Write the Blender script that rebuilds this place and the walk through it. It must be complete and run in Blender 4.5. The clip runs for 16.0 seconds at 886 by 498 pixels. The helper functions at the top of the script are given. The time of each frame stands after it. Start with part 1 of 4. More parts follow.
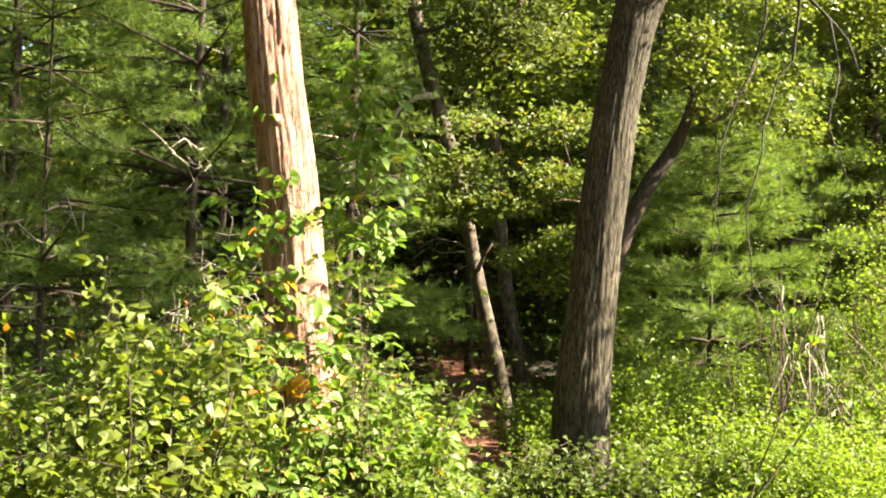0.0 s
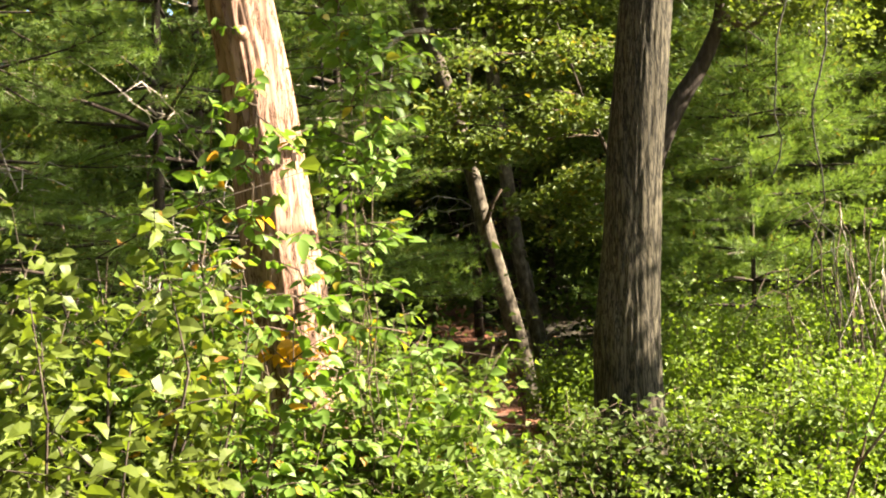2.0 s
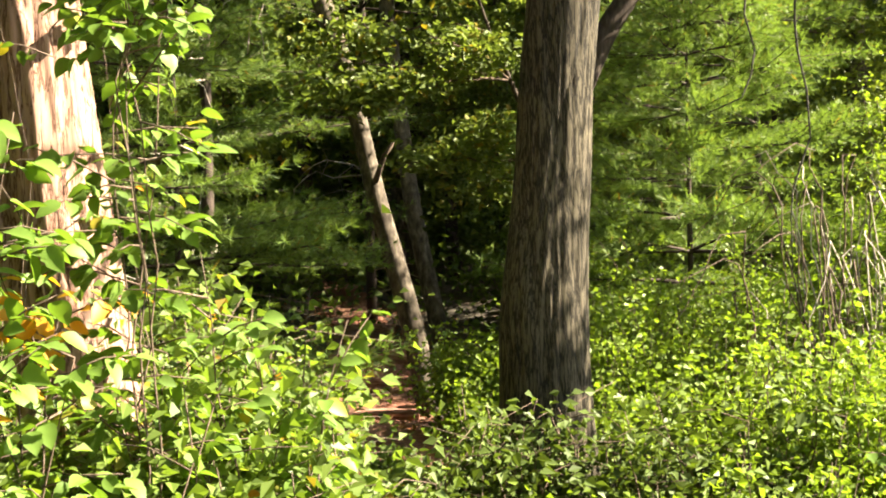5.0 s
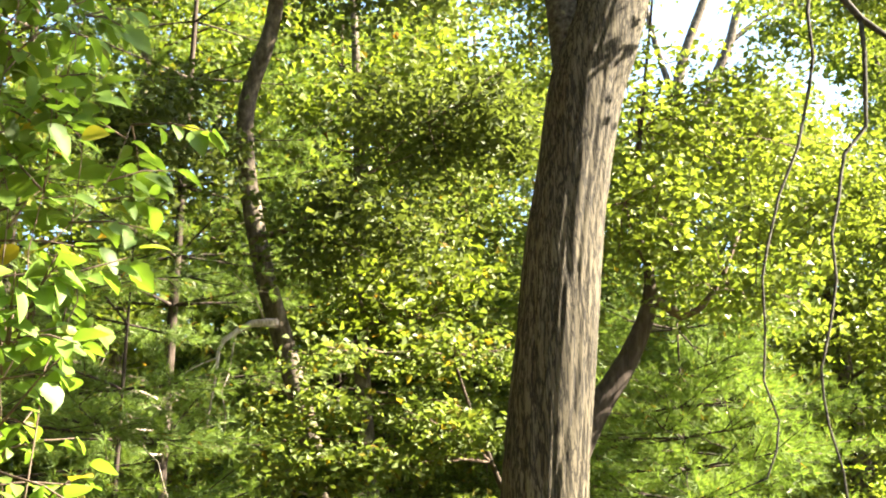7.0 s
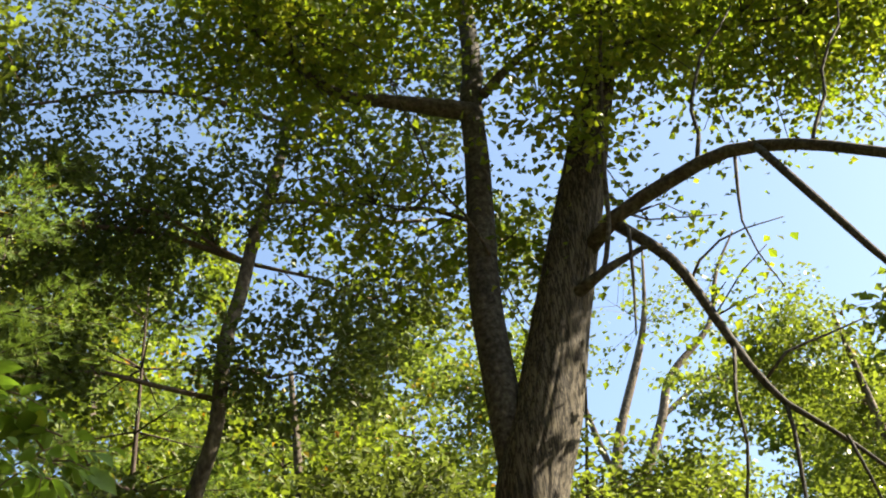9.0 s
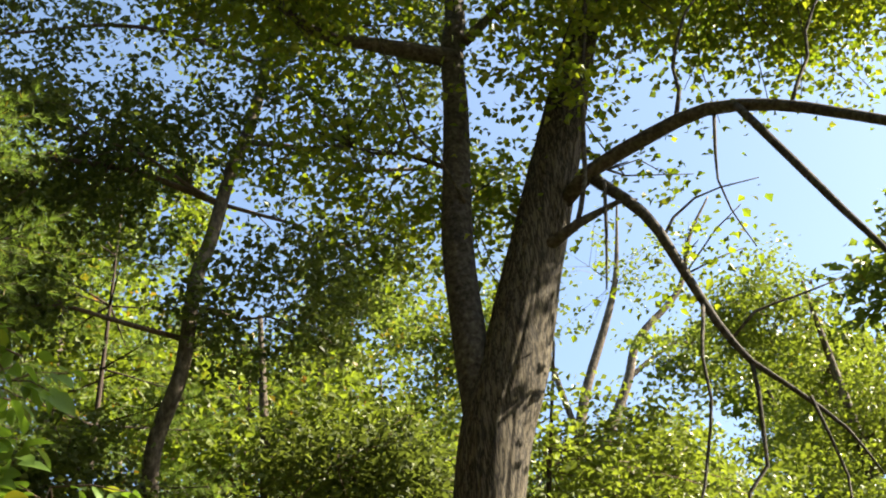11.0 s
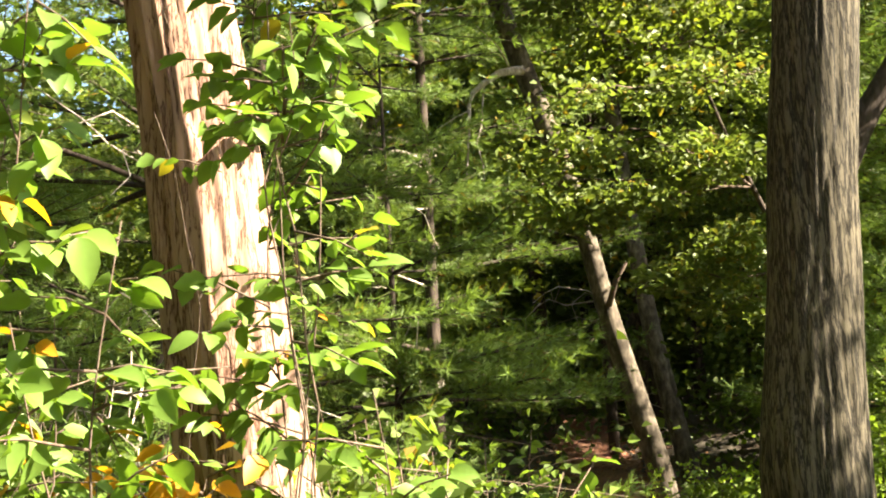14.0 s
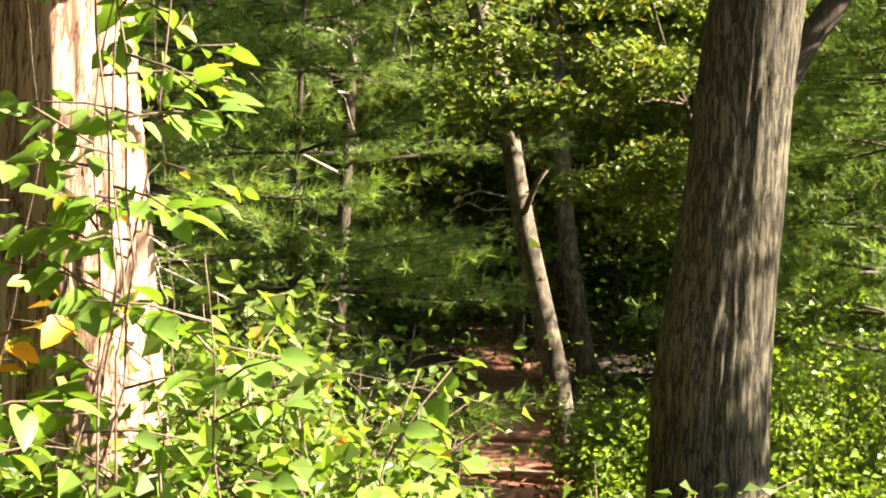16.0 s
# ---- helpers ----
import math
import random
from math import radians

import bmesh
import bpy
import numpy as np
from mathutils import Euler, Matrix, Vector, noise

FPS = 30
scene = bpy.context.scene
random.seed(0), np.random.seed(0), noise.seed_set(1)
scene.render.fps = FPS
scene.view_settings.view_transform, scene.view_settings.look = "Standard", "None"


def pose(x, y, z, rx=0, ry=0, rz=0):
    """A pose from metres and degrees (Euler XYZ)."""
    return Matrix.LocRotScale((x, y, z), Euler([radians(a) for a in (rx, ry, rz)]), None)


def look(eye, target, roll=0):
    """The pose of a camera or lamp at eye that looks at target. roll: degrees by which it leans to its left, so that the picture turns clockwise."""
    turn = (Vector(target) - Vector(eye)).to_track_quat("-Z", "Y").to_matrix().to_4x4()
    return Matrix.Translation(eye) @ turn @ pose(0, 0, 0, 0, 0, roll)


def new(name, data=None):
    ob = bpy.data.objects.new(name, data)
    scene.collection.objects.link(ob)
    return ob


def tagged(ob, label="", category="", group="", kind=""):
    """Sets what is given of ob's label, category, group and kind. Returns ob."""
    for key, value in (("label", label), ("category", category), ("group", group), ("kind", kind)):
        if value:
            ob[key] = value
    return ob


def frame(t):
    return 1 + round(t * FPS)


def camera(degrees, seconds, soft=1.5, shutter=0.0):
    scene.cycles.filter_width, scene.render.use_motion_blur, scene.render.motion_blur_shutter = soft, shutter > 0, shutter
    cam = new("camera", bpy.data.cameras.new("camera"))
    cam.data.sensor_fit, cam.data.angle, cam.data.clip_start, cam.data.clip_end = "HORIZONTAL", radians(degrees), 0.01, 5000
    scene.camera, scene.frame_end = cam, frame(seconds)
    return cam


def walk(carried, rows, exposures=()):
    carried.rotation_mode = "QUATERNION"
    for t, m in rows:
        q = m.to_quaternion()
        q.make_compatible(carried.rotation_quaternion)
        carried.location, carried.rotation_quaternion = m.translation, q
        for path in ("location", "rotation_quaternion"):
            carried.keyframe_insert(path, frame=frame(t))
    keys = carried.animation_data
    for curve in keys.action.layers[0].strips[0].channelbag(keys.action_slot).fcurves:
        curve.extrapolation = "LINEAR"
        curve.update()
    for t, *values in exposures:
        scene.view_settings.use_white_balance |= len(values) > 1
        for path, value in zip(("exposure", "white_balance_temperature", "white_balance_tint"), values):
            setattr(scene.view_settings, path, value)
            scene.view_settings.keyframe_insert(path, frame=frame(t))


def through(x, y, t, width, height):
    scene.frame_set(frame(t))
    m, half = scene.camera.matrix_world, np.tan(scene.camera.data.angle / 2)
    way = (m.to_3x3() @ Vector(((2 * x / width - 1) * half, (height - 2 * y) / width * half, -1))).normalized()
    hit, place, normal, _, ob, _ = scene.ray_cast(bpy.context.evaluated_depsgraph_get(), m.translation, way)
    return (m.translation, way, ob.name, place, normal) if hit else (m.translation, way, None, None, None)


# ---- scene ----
cam = camera(40.0, 16.0, 1.95)
PATH = [
    (0, (0.114, 3.114, 1.409), (0.078, 5.109, 1.547), 1.2),
    (0.5, (0.076, 3.436, 1.373), (0.014, 5.431, 1.492), -2.4),
    (1, (0.058, 3.778, 1.322), (-0.016, 5.773, 1.443), -3.0),
    (1.5, (0.03, 4.117, 1.293), (-0.047, 6.111, 1.414), -1.4),
    (2, (-0.001, 4.452, 1.272), (-0.031, 6.45, 1.369), -2.7),
    (2.5, (0.044, 4.749, 1.243), (-0.007, 6.743, 1.381), -2.2),
    (3, (0.075, 5.074, 1.202), (0.06, 7.069, 1.349), 0.7),
    (3.2, (0.081, 5.232, 1.203), (0.166, 7.226, 1.333), 0.9),
    (5.3, (0.202, 6.461, 1.163), (0.316, 8.457, 1.203), -2.4),
    (5.5, (0.207, 6.585, 1.158), (0.304, 8.583, 1.18), -2.1),
    (6, (0.201, 6.872, 1.173), (0.299, 8.864, 1.322), -2.5),
    (6.5, (0.247, 6.983, 1.189), (0.335, 8.934, 1.622), -1.9),
    (7, (0.266, 7.058, 1.22), (0.427, 8.928, 1.911), -0.9),
    (7.5, (0.255, 7.015, 1.240), (0.458, 8.774, 2.168), -3.1),
    (8, (0.257, 7.015, 1.265), (0.476, 8.695, 2.328), -5.5),
    (8.5, (0.219, 6.933, 1.243), (0.466, 8.533, 2.418), -6.1),
    (8.7, (0.212, 6.915, 1.236), (0.468, 8.476, 2.461), -6.5),
    (10.8, (0.222, 6.926, 1.228), (0.528, 8.463, 2.47), -5.7),
    (11, (0.223, 6.962, 1.214), (0.528, 8.556, 2.383), -4.8),
    (11.5, (0.232, 6.972, 1.214), (0.512, 8.69, 2.201), -4.8),
    (12, (0.233, 6.978, 1.202), (0.494, 8.763, 2.064), -3.1),
    (12.5, (0.234, 6.978, 1.202), (0.462, 8.834, 1.912), -3.0),
    (13, (0.236, 6.983, 1.205), (0.39, 8.915, 1.698), -3.8),
    (13.5, (0.243, 7.01, 1.204), (0.244, 8.983, 1.528), -4.0),
    (14, (0.243, 7.007, 1.196), (-0.015, 8.967, 1.498), -3.7),
    (14.5, (0.313, 6.994, 1.175), (0.105, 8.969, 1.412), -2.1),
    (15, (0.364, 7.071, 1.141), (0.301, 9.067, 1.251), -2.5),
    (15.5, (0.344, 7.268, 1.148), (0.256, 9.265, 1.226), -1.0),
    (16, (0.326, 7.41, 1.167), (0.179, 9.4, 1.308), 1.9),
]
EXPOSURES = [(0, 3.3, 6900, 8), (1, 3.15, 6900, 8), (3, 3.2, 6900, 8), (6, 3.42, 6900, 8), (6.5, 3.7, 6850, 8), (7, 3.9, 6850, 8), (7.5, 3.36, 6850, 8), (8.3, 2.74, 6850, 8), (11.2, 2.7, 6850, 8), (12, 3.15, 6850, 8), (12.5, 3.65, 6850, 8), (13.1, 3.85, 6850, 8), (13.5, 3.9, 6900, 8), (14, 3.4, 6900, 8), (16, 3.45, 6900, 8)]
walk(cam, [(t, look(eye, target, roll)) for t, eye, target, roll in PATH], EXPOSURES)

# ---- world, sun, exposure ----
SUN_AZ, SUN_EL = radians(-5), radians(39)
world = bpy.data.worlds.new("world")
scene.world = world
world.use_nodes = True
wn = world.node_tree
sky = wn.nodes.new("ShaderNodeTexSky")
sky.sky_type, sky.sun_disc = "NISHITA", False
sky.sun_elevation, sky.sun_rotation = SUN_EL, radians(90) - SUN_AZ
sky.air_density, sky.dust_density = 1.0, 1.3
wn.links.new(sky.outputs[0], wn.nodes["Background"].inputs[0])
wn.nodes["Background"].inputs[1].default_value = 0.056
sun_dir = Vector((math.cos(SUN_AZ) * math.cos(SUN_EL), math.sin(SUN_AZ) * math.cos(SUN_EL), math.sin(SUN_EL)))
sun = new("sun", bpy.data.lights.new("sun", "SUN"))
sun.data.energy, sun.data.angle, sun.data.color = 5.0, radians(0.55), (1.0, 0.90, 0.76)
sun.matrix_world = look(sun_dir * 60, (0, 0, 0))


# ---- materials ----
def nodes(name):
    mat = bpy.data.materials.new(name)
    mat.use_nodes = True
    tree = mat.node_tree
    return mat, tree, tree.nodes["Principled BSDF"], tree.nodes["Material Output"]


def add(tree, kind, **values):
    node = tree.nodes.new(kind)
    for key, value in values.items():
        node.inputs[key.replace("_", " ")].default_value = value
    return node


def ramp(tree, source, stops):
    node = tree.nodes.new("ShaderNodeValToRGB")
    while len(node.color_ramp.elements) < len(stops):
        node.color_ramp.elements.new(0.5)
    for element, (at, colour) in zip(node.color_ramp.elements, stops):
        element.position, element.color = at, (*colour, 1)
    tree.links.new(source, node.inputs[0])
    return node


def leaf_material(name, stops, gloss=0.5, through=0.48, glow=1.0, each=False, shine=0.3):
    """Leaf tissue: each leaf takes its own tone, and light passes through it."""
    mat, tree, bsdf, out = nodes(name)
    geo = tree.nodes.new("ShaderNodeObjectInfo" if each else "ShaderNodeNewGeometry")
    tone = ramp(tree, geo.outputs["Random" if each else "Random Per Island"], stops)
    coord = tree.nodes.new("ShaderNodeTexCoord")
    blotch = add(tree, "ShaderNodeTexNoise", Scale=2.3, Detail=3.0)
    tree.links.new(coord.outputs["Object"], blotch.inputs["Vector"])
    vary = tree.nodes.new("ShaderNodeMapRange")
    vary.inputs["To Min"].default_value, vary.inputs["To Max"].default_value = 0.72, 1.3
    tree.links.new(blotch.outputs[0], vary.inputs[0])
    mix = tree.nodes.new("ShaderNodeVectorMath")
    mix.operation = "SCALE"
    tree.links.new(tone.outputs[0], mix.inputs[0])
    tree.links.new(vary.outputs[0], mix.inputs["Scale"])
    tree.links.new(mix.outputs[0], bsdf.inputs["Base Color"])
    bsdf.inputs["Roughness"].default_value = gloss
    bsdf.inputs["Specular IOR Level"].default_value = shine
    back = tree.nodes.new("ShaderNodeBsdfTranslucent")
    warm = tree.nodes.new("ShaderNodeVectorMath")
    warm.operation = "MULTIPLY"
    warm.inputs[1].default_value = (1.25 * glow, 1.3 * glow, 0.55 * glow)
    tree.links.new(mix.outputs[0], warm.inputs[0])
    tree.links.new(warm.outputs[0], back.inputs[0])
    blend = add(tree, "ShaderNodeMixShader", Fac=through)
    tree.links.new(bsdf.outputs[0], blend.inputs[1])
    tree.links.new(back.outputs[0], blend.inputs[2])
    tree.links.new(blend.outputs[0], out.inputs[0])
    return mat


def bark_material(name, dark, mid, light, grain=(9, 9, 1.2), bump=0.5, rough=0.9, spread=(0.32, 0.5, 0.7), crack=0.0):
    mat, tree, bsdf, out = nodes(name)
    coord = tree.nodes.new("ShaderNodeTexCoord")
    stretch = tree.nodes.new("ShaderNodeMapping")
    stretch.inputs["Scale"].default_value = grain
    tree.links.new(coord.outputs["Object"], stretch.inputs[0])
    fine = add(tree, "ShaderNodeTexNoise", Scale=4.0, Detail=8.0, Roughness=0.65)
    tree.links.new(stretch.outputs[0], fine.inputs["Vector"])
    if crack:
        stops = [(0.3, mid), (0.5 - crack * 1.6, light), (0.5 - crack, mid), (0.5, dark), (0.5 + crack, mid), (0.5 + crack * 1.8, light), (0.8, mid)]
    else:
        stops = [(spread[0], dark), (spread[1], mid), (spread[2], light)]
    tone = ramp(tree, fine.outputs[0], stops)
    patch = add(tree, "ShaderNodeTexNoise", Scale=3.0, Detail=4.0)
    tree.links.new(coord.outputs["Object"], patch.inputs["Vector"])
    vary = tree.nodes.new("ShaderNodeMapRange")
    vary.inputs["From Min"].default_value, vary.inputs["From Max"].default_value = 0.3, 0.7
    vary.inputs["To Min"].default_value, vary.inputs["To Max"].default_value = 0.7, 1.2
    tree.links.new(patch.outputs[0], vary.inputs[0])
    mix = tree.nodes.new("ShaderNodeVectorMath")
    mix.operation = "SCALE"
    tree.links.new(tone.outputs[0], mix.inputs[0])
    tree.links.new(vary.outputs[0], mix.inputs["Scale"])
    tree.links.new(mix.outputs[0], bsdf.inputs["Base Color"])
    bsdf.inputs["Roughness"].default_value = rough
    bsdf.inputs["Specular IOR Level"].default_value = 0.15
    relief = add(tree, "ShaderNodeBump", Strength=bump, Distance=0.012)
    tree.links.new(tone.outputs[0] if crack else fine.outputs[0], relief.inputs["Height"])
    tree.links.new(relief.outputs[0], bsdf.inputs["Normal"])
    return mat


LEAF_SUNNY = leaf_material("leaf_sunny", [(0.0, (0.098, 0.130, 0.036)), (0.5, (0.128, 0.166, 0.044)), (0.9, (0.150, 0.190, 0.050)), (1.0, (0.220, 0.150, 0.020))], 0.5, 0.42, 0.9, shine=0.22)
LEAF_SHRUB = leaf_material("leaf_shrub", [(0.0, (0.070, 0.106, 0.020)), (0.45, (0.112, 0.164, 0.030)), (0.97, (0.142, 0.204, 0.036)), (1.0, (0.300, 0.130, 0.020))])
LEAF_HERB = leaf_material("leaf_herb", [(0.0, (0.115, 0.165, 0.022)), (0.6, (0.154, 0.220, 0.026)), (1.0, (0.171, 0.244, 0.036))])
# Darker leaf green; in the thickets it stands in for the wood's shade.
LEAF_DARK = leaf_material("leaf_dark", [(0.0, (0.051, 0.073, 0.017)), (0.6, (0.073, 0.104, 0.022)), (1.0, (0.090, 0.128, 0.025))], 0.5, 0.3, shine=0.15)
LEAF_CANOPY = leaf_material("leaf_canopy", [(0.0, (0.084, 0.108, 0.020)), (0.55, (0.117, 0.150, 0.026)), (0.96, (0.136, 0.174, 0.027)), (1.0, (0.200, 0.090, 0.016))])
LEAF_GOLD = leaf_material("leaf_gold", [(0.0, (0.105, 0.135, 0.032)), (0.6, (0.146, 0.182, 0.038)), (1.0, (0.165, 0.196, 0.036))], 0.42, 0.42, 0.92)
NEEDLE = leaf_material("pine_needles", [(0.0, (0.082, 0.120, 0.032)), (0.6, (0.120, 0.176, 0.047)), (0.97, (0.142, 0.208, 0.055)), (1.0, (0.220, 0.100, 0.022))], 0.4, 0.42, shine=0.12)
LEAF_OAK = leaf_material("leaf_oak", [(0.0, (0.055, 0.070, 0.024)), (0.6, (0.082, 0.103, 0.034)), (1.0, (0.118, 0.142, 0.040))], 0.5, 0.35, shine=0.12)
LEAF_MAPLE = leaf_material("leaf_maple", [(0.0, (0.085, 0.125, 0.014)), (0.6, (0.13, 0.17, 0.018)), (1.0, (0.18, 0.19, 0.025))], 0.5, 0.5, 0.95)
LEAF_NEAR = leaf_material("leaf_near", [(0.0, (0.088, 0.145, 0.026)), (0.5, (0.124, 0.205, 0.035)), (0.95, (0.138, 0.225, 0.038)), (1.0, (0.300, 0.240, 0.029))], glow=0.85, each=True)
LEAF_LITTER = leaf_material("leaf_litter", [(0.0, (0.14, 0.05, 0.025)), (0.6, (0.24, 0.10, 0.045)), (1.0, (0.34, 0.20, 0.10))], 0.6, 0.1)
LEAF_ORANGE = leaf_material("leaf_turned", [(0.0, (0.45, 0.12, 0.017)), (0.5, (0.42, 0.20, 0.017)), (1.0, (0.40, 0.29, 0.022))])
BARK_CEDAR = bark_material("cedar_bark", (0.059, 0.024, 0.015), (0.227, 0.125, 0.085), (0.302, 0.186, 0.133), (7, 7, 0.6), 0.9, crack=0.02)
BARK_MAPLE = bark_material("furrowed_grey_bark", (0.009, 0.007, 0.005), (0.038, 0.032, 0.021), (0.086, 0.072, 0.047), (13, 13, 1.3), 1.0, crack=0.045)
BARK_LIMB = bark_material("limb_bark", (0.016, 0.013, 0.011), (0.048, 0.043, 0.035), (0.104, 0.092, 0.077), (9, 9, 9), 0.7)
BARK_PALE = bark_material("mottled_pale_bark", (0.026, 0.021, 0.015), (0.075, 0.060, 0.044), (0.180, 0.150, 0.112), (5, 5, 2.5), 0.6)
BARK_DARK = bark_material("dark_pine_bark", (0.021, 0.016, 0.012), (0.045, 0.033, 0.025), (0.078, 0.060, 0.048), (8, 8, 1.5), 0.6)
STEP_WOOD = bark_material("weathered_step_timber", (0.05, 0.024, 0.016), (0.20, 0.10, 0.065), (0.36, 0.21, 0.15), (2, 16, 16), 0.4)
TWIG = bark_material("twig_bark", (0.05, 0.035, 0.025), (0.10, 0.07, 0.05), (0.17, 0.13, 0.10), (20, 20, 4), 0.3)
DEADWOOD = bark_material("bleached_dead_wood", (0.16, 0.13, 0.10), (0.32, 0.27, 0.22), (0.48, 0.42, 0.36), (14, 14, 3), 0.3)


def ground_material(name, low, mid, high):
    mat, tree, bsdf, out = nodes(name)
    coord = tree.nodes.new("ShaderNodeTexCoord")
    fine = add(tree, "ShaderNodeTexNoise", Scale=26.0, Detail=8.0, Roughness=0.7)
    broad = add(tree, "ShaderNodeTexNoise", Scale=1.1, Detail=4.0)
    for node in (fine, broad):
        tree.links.new(coord.outputs["Object"], node.inputs["Vector"])
    tone = ramp(tree, fine.outputs[0], [(0.3, low), (0.5, mid), (0.72, high)])
    moss = ramp(tree, broad.outputs[0], [(0.42, (0.6, 0.62, 0.5)), (0.6, (1.15, 1.0, 0.95))])
    mix = tree.nodes.new("ShaderNodeVectorMath")
    mix.operation = "MULTIPLY"
    tree.links.new(tone.outputs[0], mix.inputs[0])
    tree.links.new(moss.outputs[0], mix.inputs[1])
    tree.links.new(mix.outputs[0], bsdf.inputs["Base Color"])
    bsdf.inputs["Roughness"].default_value = 0.95
    relief = add(tree, "ShaderNodeBump", Strength=0.8, Distance=0.02)
    tree.links.new(fine.outputs[0], relief.inputs["Height"])
    tree.links.new(relief.outputs[0], bsdf.inputs["Normal"])
    return mat


SOIL = ground_material("woodland_soil", (0.02, 0.016, 0.009), (0.055, 0.042, 0.024), (0.11, 0.08, 0.048))
TRAIL_SOIL = ground_material("needle_litter_trail", (0.06, 0.027, 0.016), (0.21, 0.088, 0.052), (0.40, 0.20, 0.13))


# ---- mesh helpers ----
def mesh_of(name, verts, faces, mat, smooth=True):
    """A mesh from an array of corners and an array (or list of arrays) of faces, each with 3 or 4 corners."""
    groups = [np.asarray(g, np.int32) for g in (faces if isinstance(faces, list) else [faces]) if len(g)]
    me = bpy.data.meshes.new(name)
    verts = np.asarray(verts, np.float32)
    loops = np.concatenate([g.ravel() for g in groups])
    sizes = np.concatenate([np.full(len(g), g.shape[1], np.int32) for g in groups])
    me.vertices.add(len(verts))
    me.vertices.foreach_set("co", verts.ravel())
    me.loops.add(len(loops))
    me.loops.foreach_set("vertex_index", loops)
    me.polygons.add(len(sizes))
    me.polygons.foreach_set("loop_start", np.concatenate([[0], np.cumsum(sizes)[:-1]]).astype(np.int32))
    me.polygons.foreach_set("loop_total", sizes)
    me.polygons.foreach_set("use_smooth", np.full(len(sizes), smooth))
    me.materials.append(mat)
    me.update(calc_edges=True)
    return me


def part(name, me, parent, label=""):
    ob = new(name, me)
    ob.parent = parent
    return tagged(ob, label)


def ground_z(x, y):
    """The lie of the land: level where the walker goes, rising into the wood."""
    z = np.interp(y, [-50, 4, 9, 12, 16.5, 19, 24, 32, 60, 400], [-0.3, -0.16, -0.1, 0.0, 0.16, 0.5, 1.2, 1.9, 3.0, 6.0])
    side = np.interp(x, [-40, -4, 0, 3, 9, 40], [1.5, 0.35, 0.0, 0.05, 0.5, 1.2])
    return float(z + side + 0.04 * math.sin(1.9 * x + 0.7) * math.cos(1.3 * y) + 0.02 * math.sin(4.1 * x + 2.9 * y))


def spline(pts, step):
    """Points x, y, z, r resampled along a smooth curve."""
    p = np.asarray(pts, float)
    q = np.vstack([2 * p[0] - p[1], p, 2 * p[-1] - p[-2]])
    out = []
    for i in range(1, len(q) - 2):
        n = max(1, int(np.linalg.norm(q[i + 1, :3] - q[i, :3]) / step))
        t = (np.arange(n) / n)[:, None]
        a, b, c, d = q[i - 1], q[i], q[i + 1], q[i + 2]
        out.append(0.5 * (2 * b + (c - a) * t + (2 * a - 5 * b + 4 * c - d) * t**2 + (3 * b - 3 * c + d - a) * t**3))
    out = np.vstack(out + [p[-1:]])
    out[:, 3] = np.maximum(out[:, 3], 0.001)
    return out


def tube(pts, sides=8, step=0.15, relief=None):
    """A tapered limb along x, y, z, r points. relief(angle, height, row) scales the radius. Gives corners and quads."""
    p = spline(pts, step)
    along = np.gradient(p[:, :3], axis=0)
    along /= np.linalg.norm(along, axis=1, keepdims=True) + 1e-9
    ref = np.array([0.0, 1.0, 0.02]) if abs(along[:, 1]).max() < 0.95 else np.array([0.02, 0.0, 1.0])
    u = np.cross(along, ref)
    u /= np.linalg.norm(u, axis=1, keepdims=True) + 1e-9
    v = np.cross(along, u)
    ang = np.arange(sides) * 2 * math.pi / sides
    r = np.repeat(p[:, 3:4], sides, 1)
    if relief:
        r = r * np.array([[relief(a, row[2], row) for a in ang] for row in p])
    ring = p[:, None, :3] + r[..., None] * (np.cos(ang)[None, :, None] * u[:, None] + np.sin(ang)[None, :, None] * v[:, None])
    verts = np.vstack([ring.reshape(-1, 3), p[:1, :3], p[-1:, :3]])
    n = len(p)
    i, j = np.meshgrid(np.arange(n - 1), np.arange(sides), indexing="ij")
    k = (j + 1) % sides
    quads = np.stack([i * sides + j, i * sides + k, (i + 1) * sides + k, (i + 1) * sides + j], -1).reshape(-1, 4)
    a, b = np.arange(sides), (np.arange(sides) + 1) % sides
    caps = np.vstack([np.stack([b, a, np.full(sides, n * sides)], 1), np.stack([(n - 1) * sides + a, (n - 1) * sides + b, np.full(sides, n * sides + 1)], 1)])
    return verts, quads, caps


def joined(tubes):
    verts, quads, caps, base = [], [], [], 0
    for v, q, c in tubes:
        verts.append(v), quads.append(q + base), caps.append(c + base)
        base += len(v)
    return np.vstack(verts), [np.vstack(quads), np.vstack(caps)]


def kinked(pts, amount, seed):
    """The same limb with small crooks in it."""
    rng = np.random.default_rng(seed)
    p = spline(pts, 0.16)
    p[1:-1, :3] += rng.normal(0, amount, (len(p) - 2, 3))
    return p


def unit(a):
    return a / (np.linalg.norm(a, axis=-1, keepdims=True) + 1e-9)


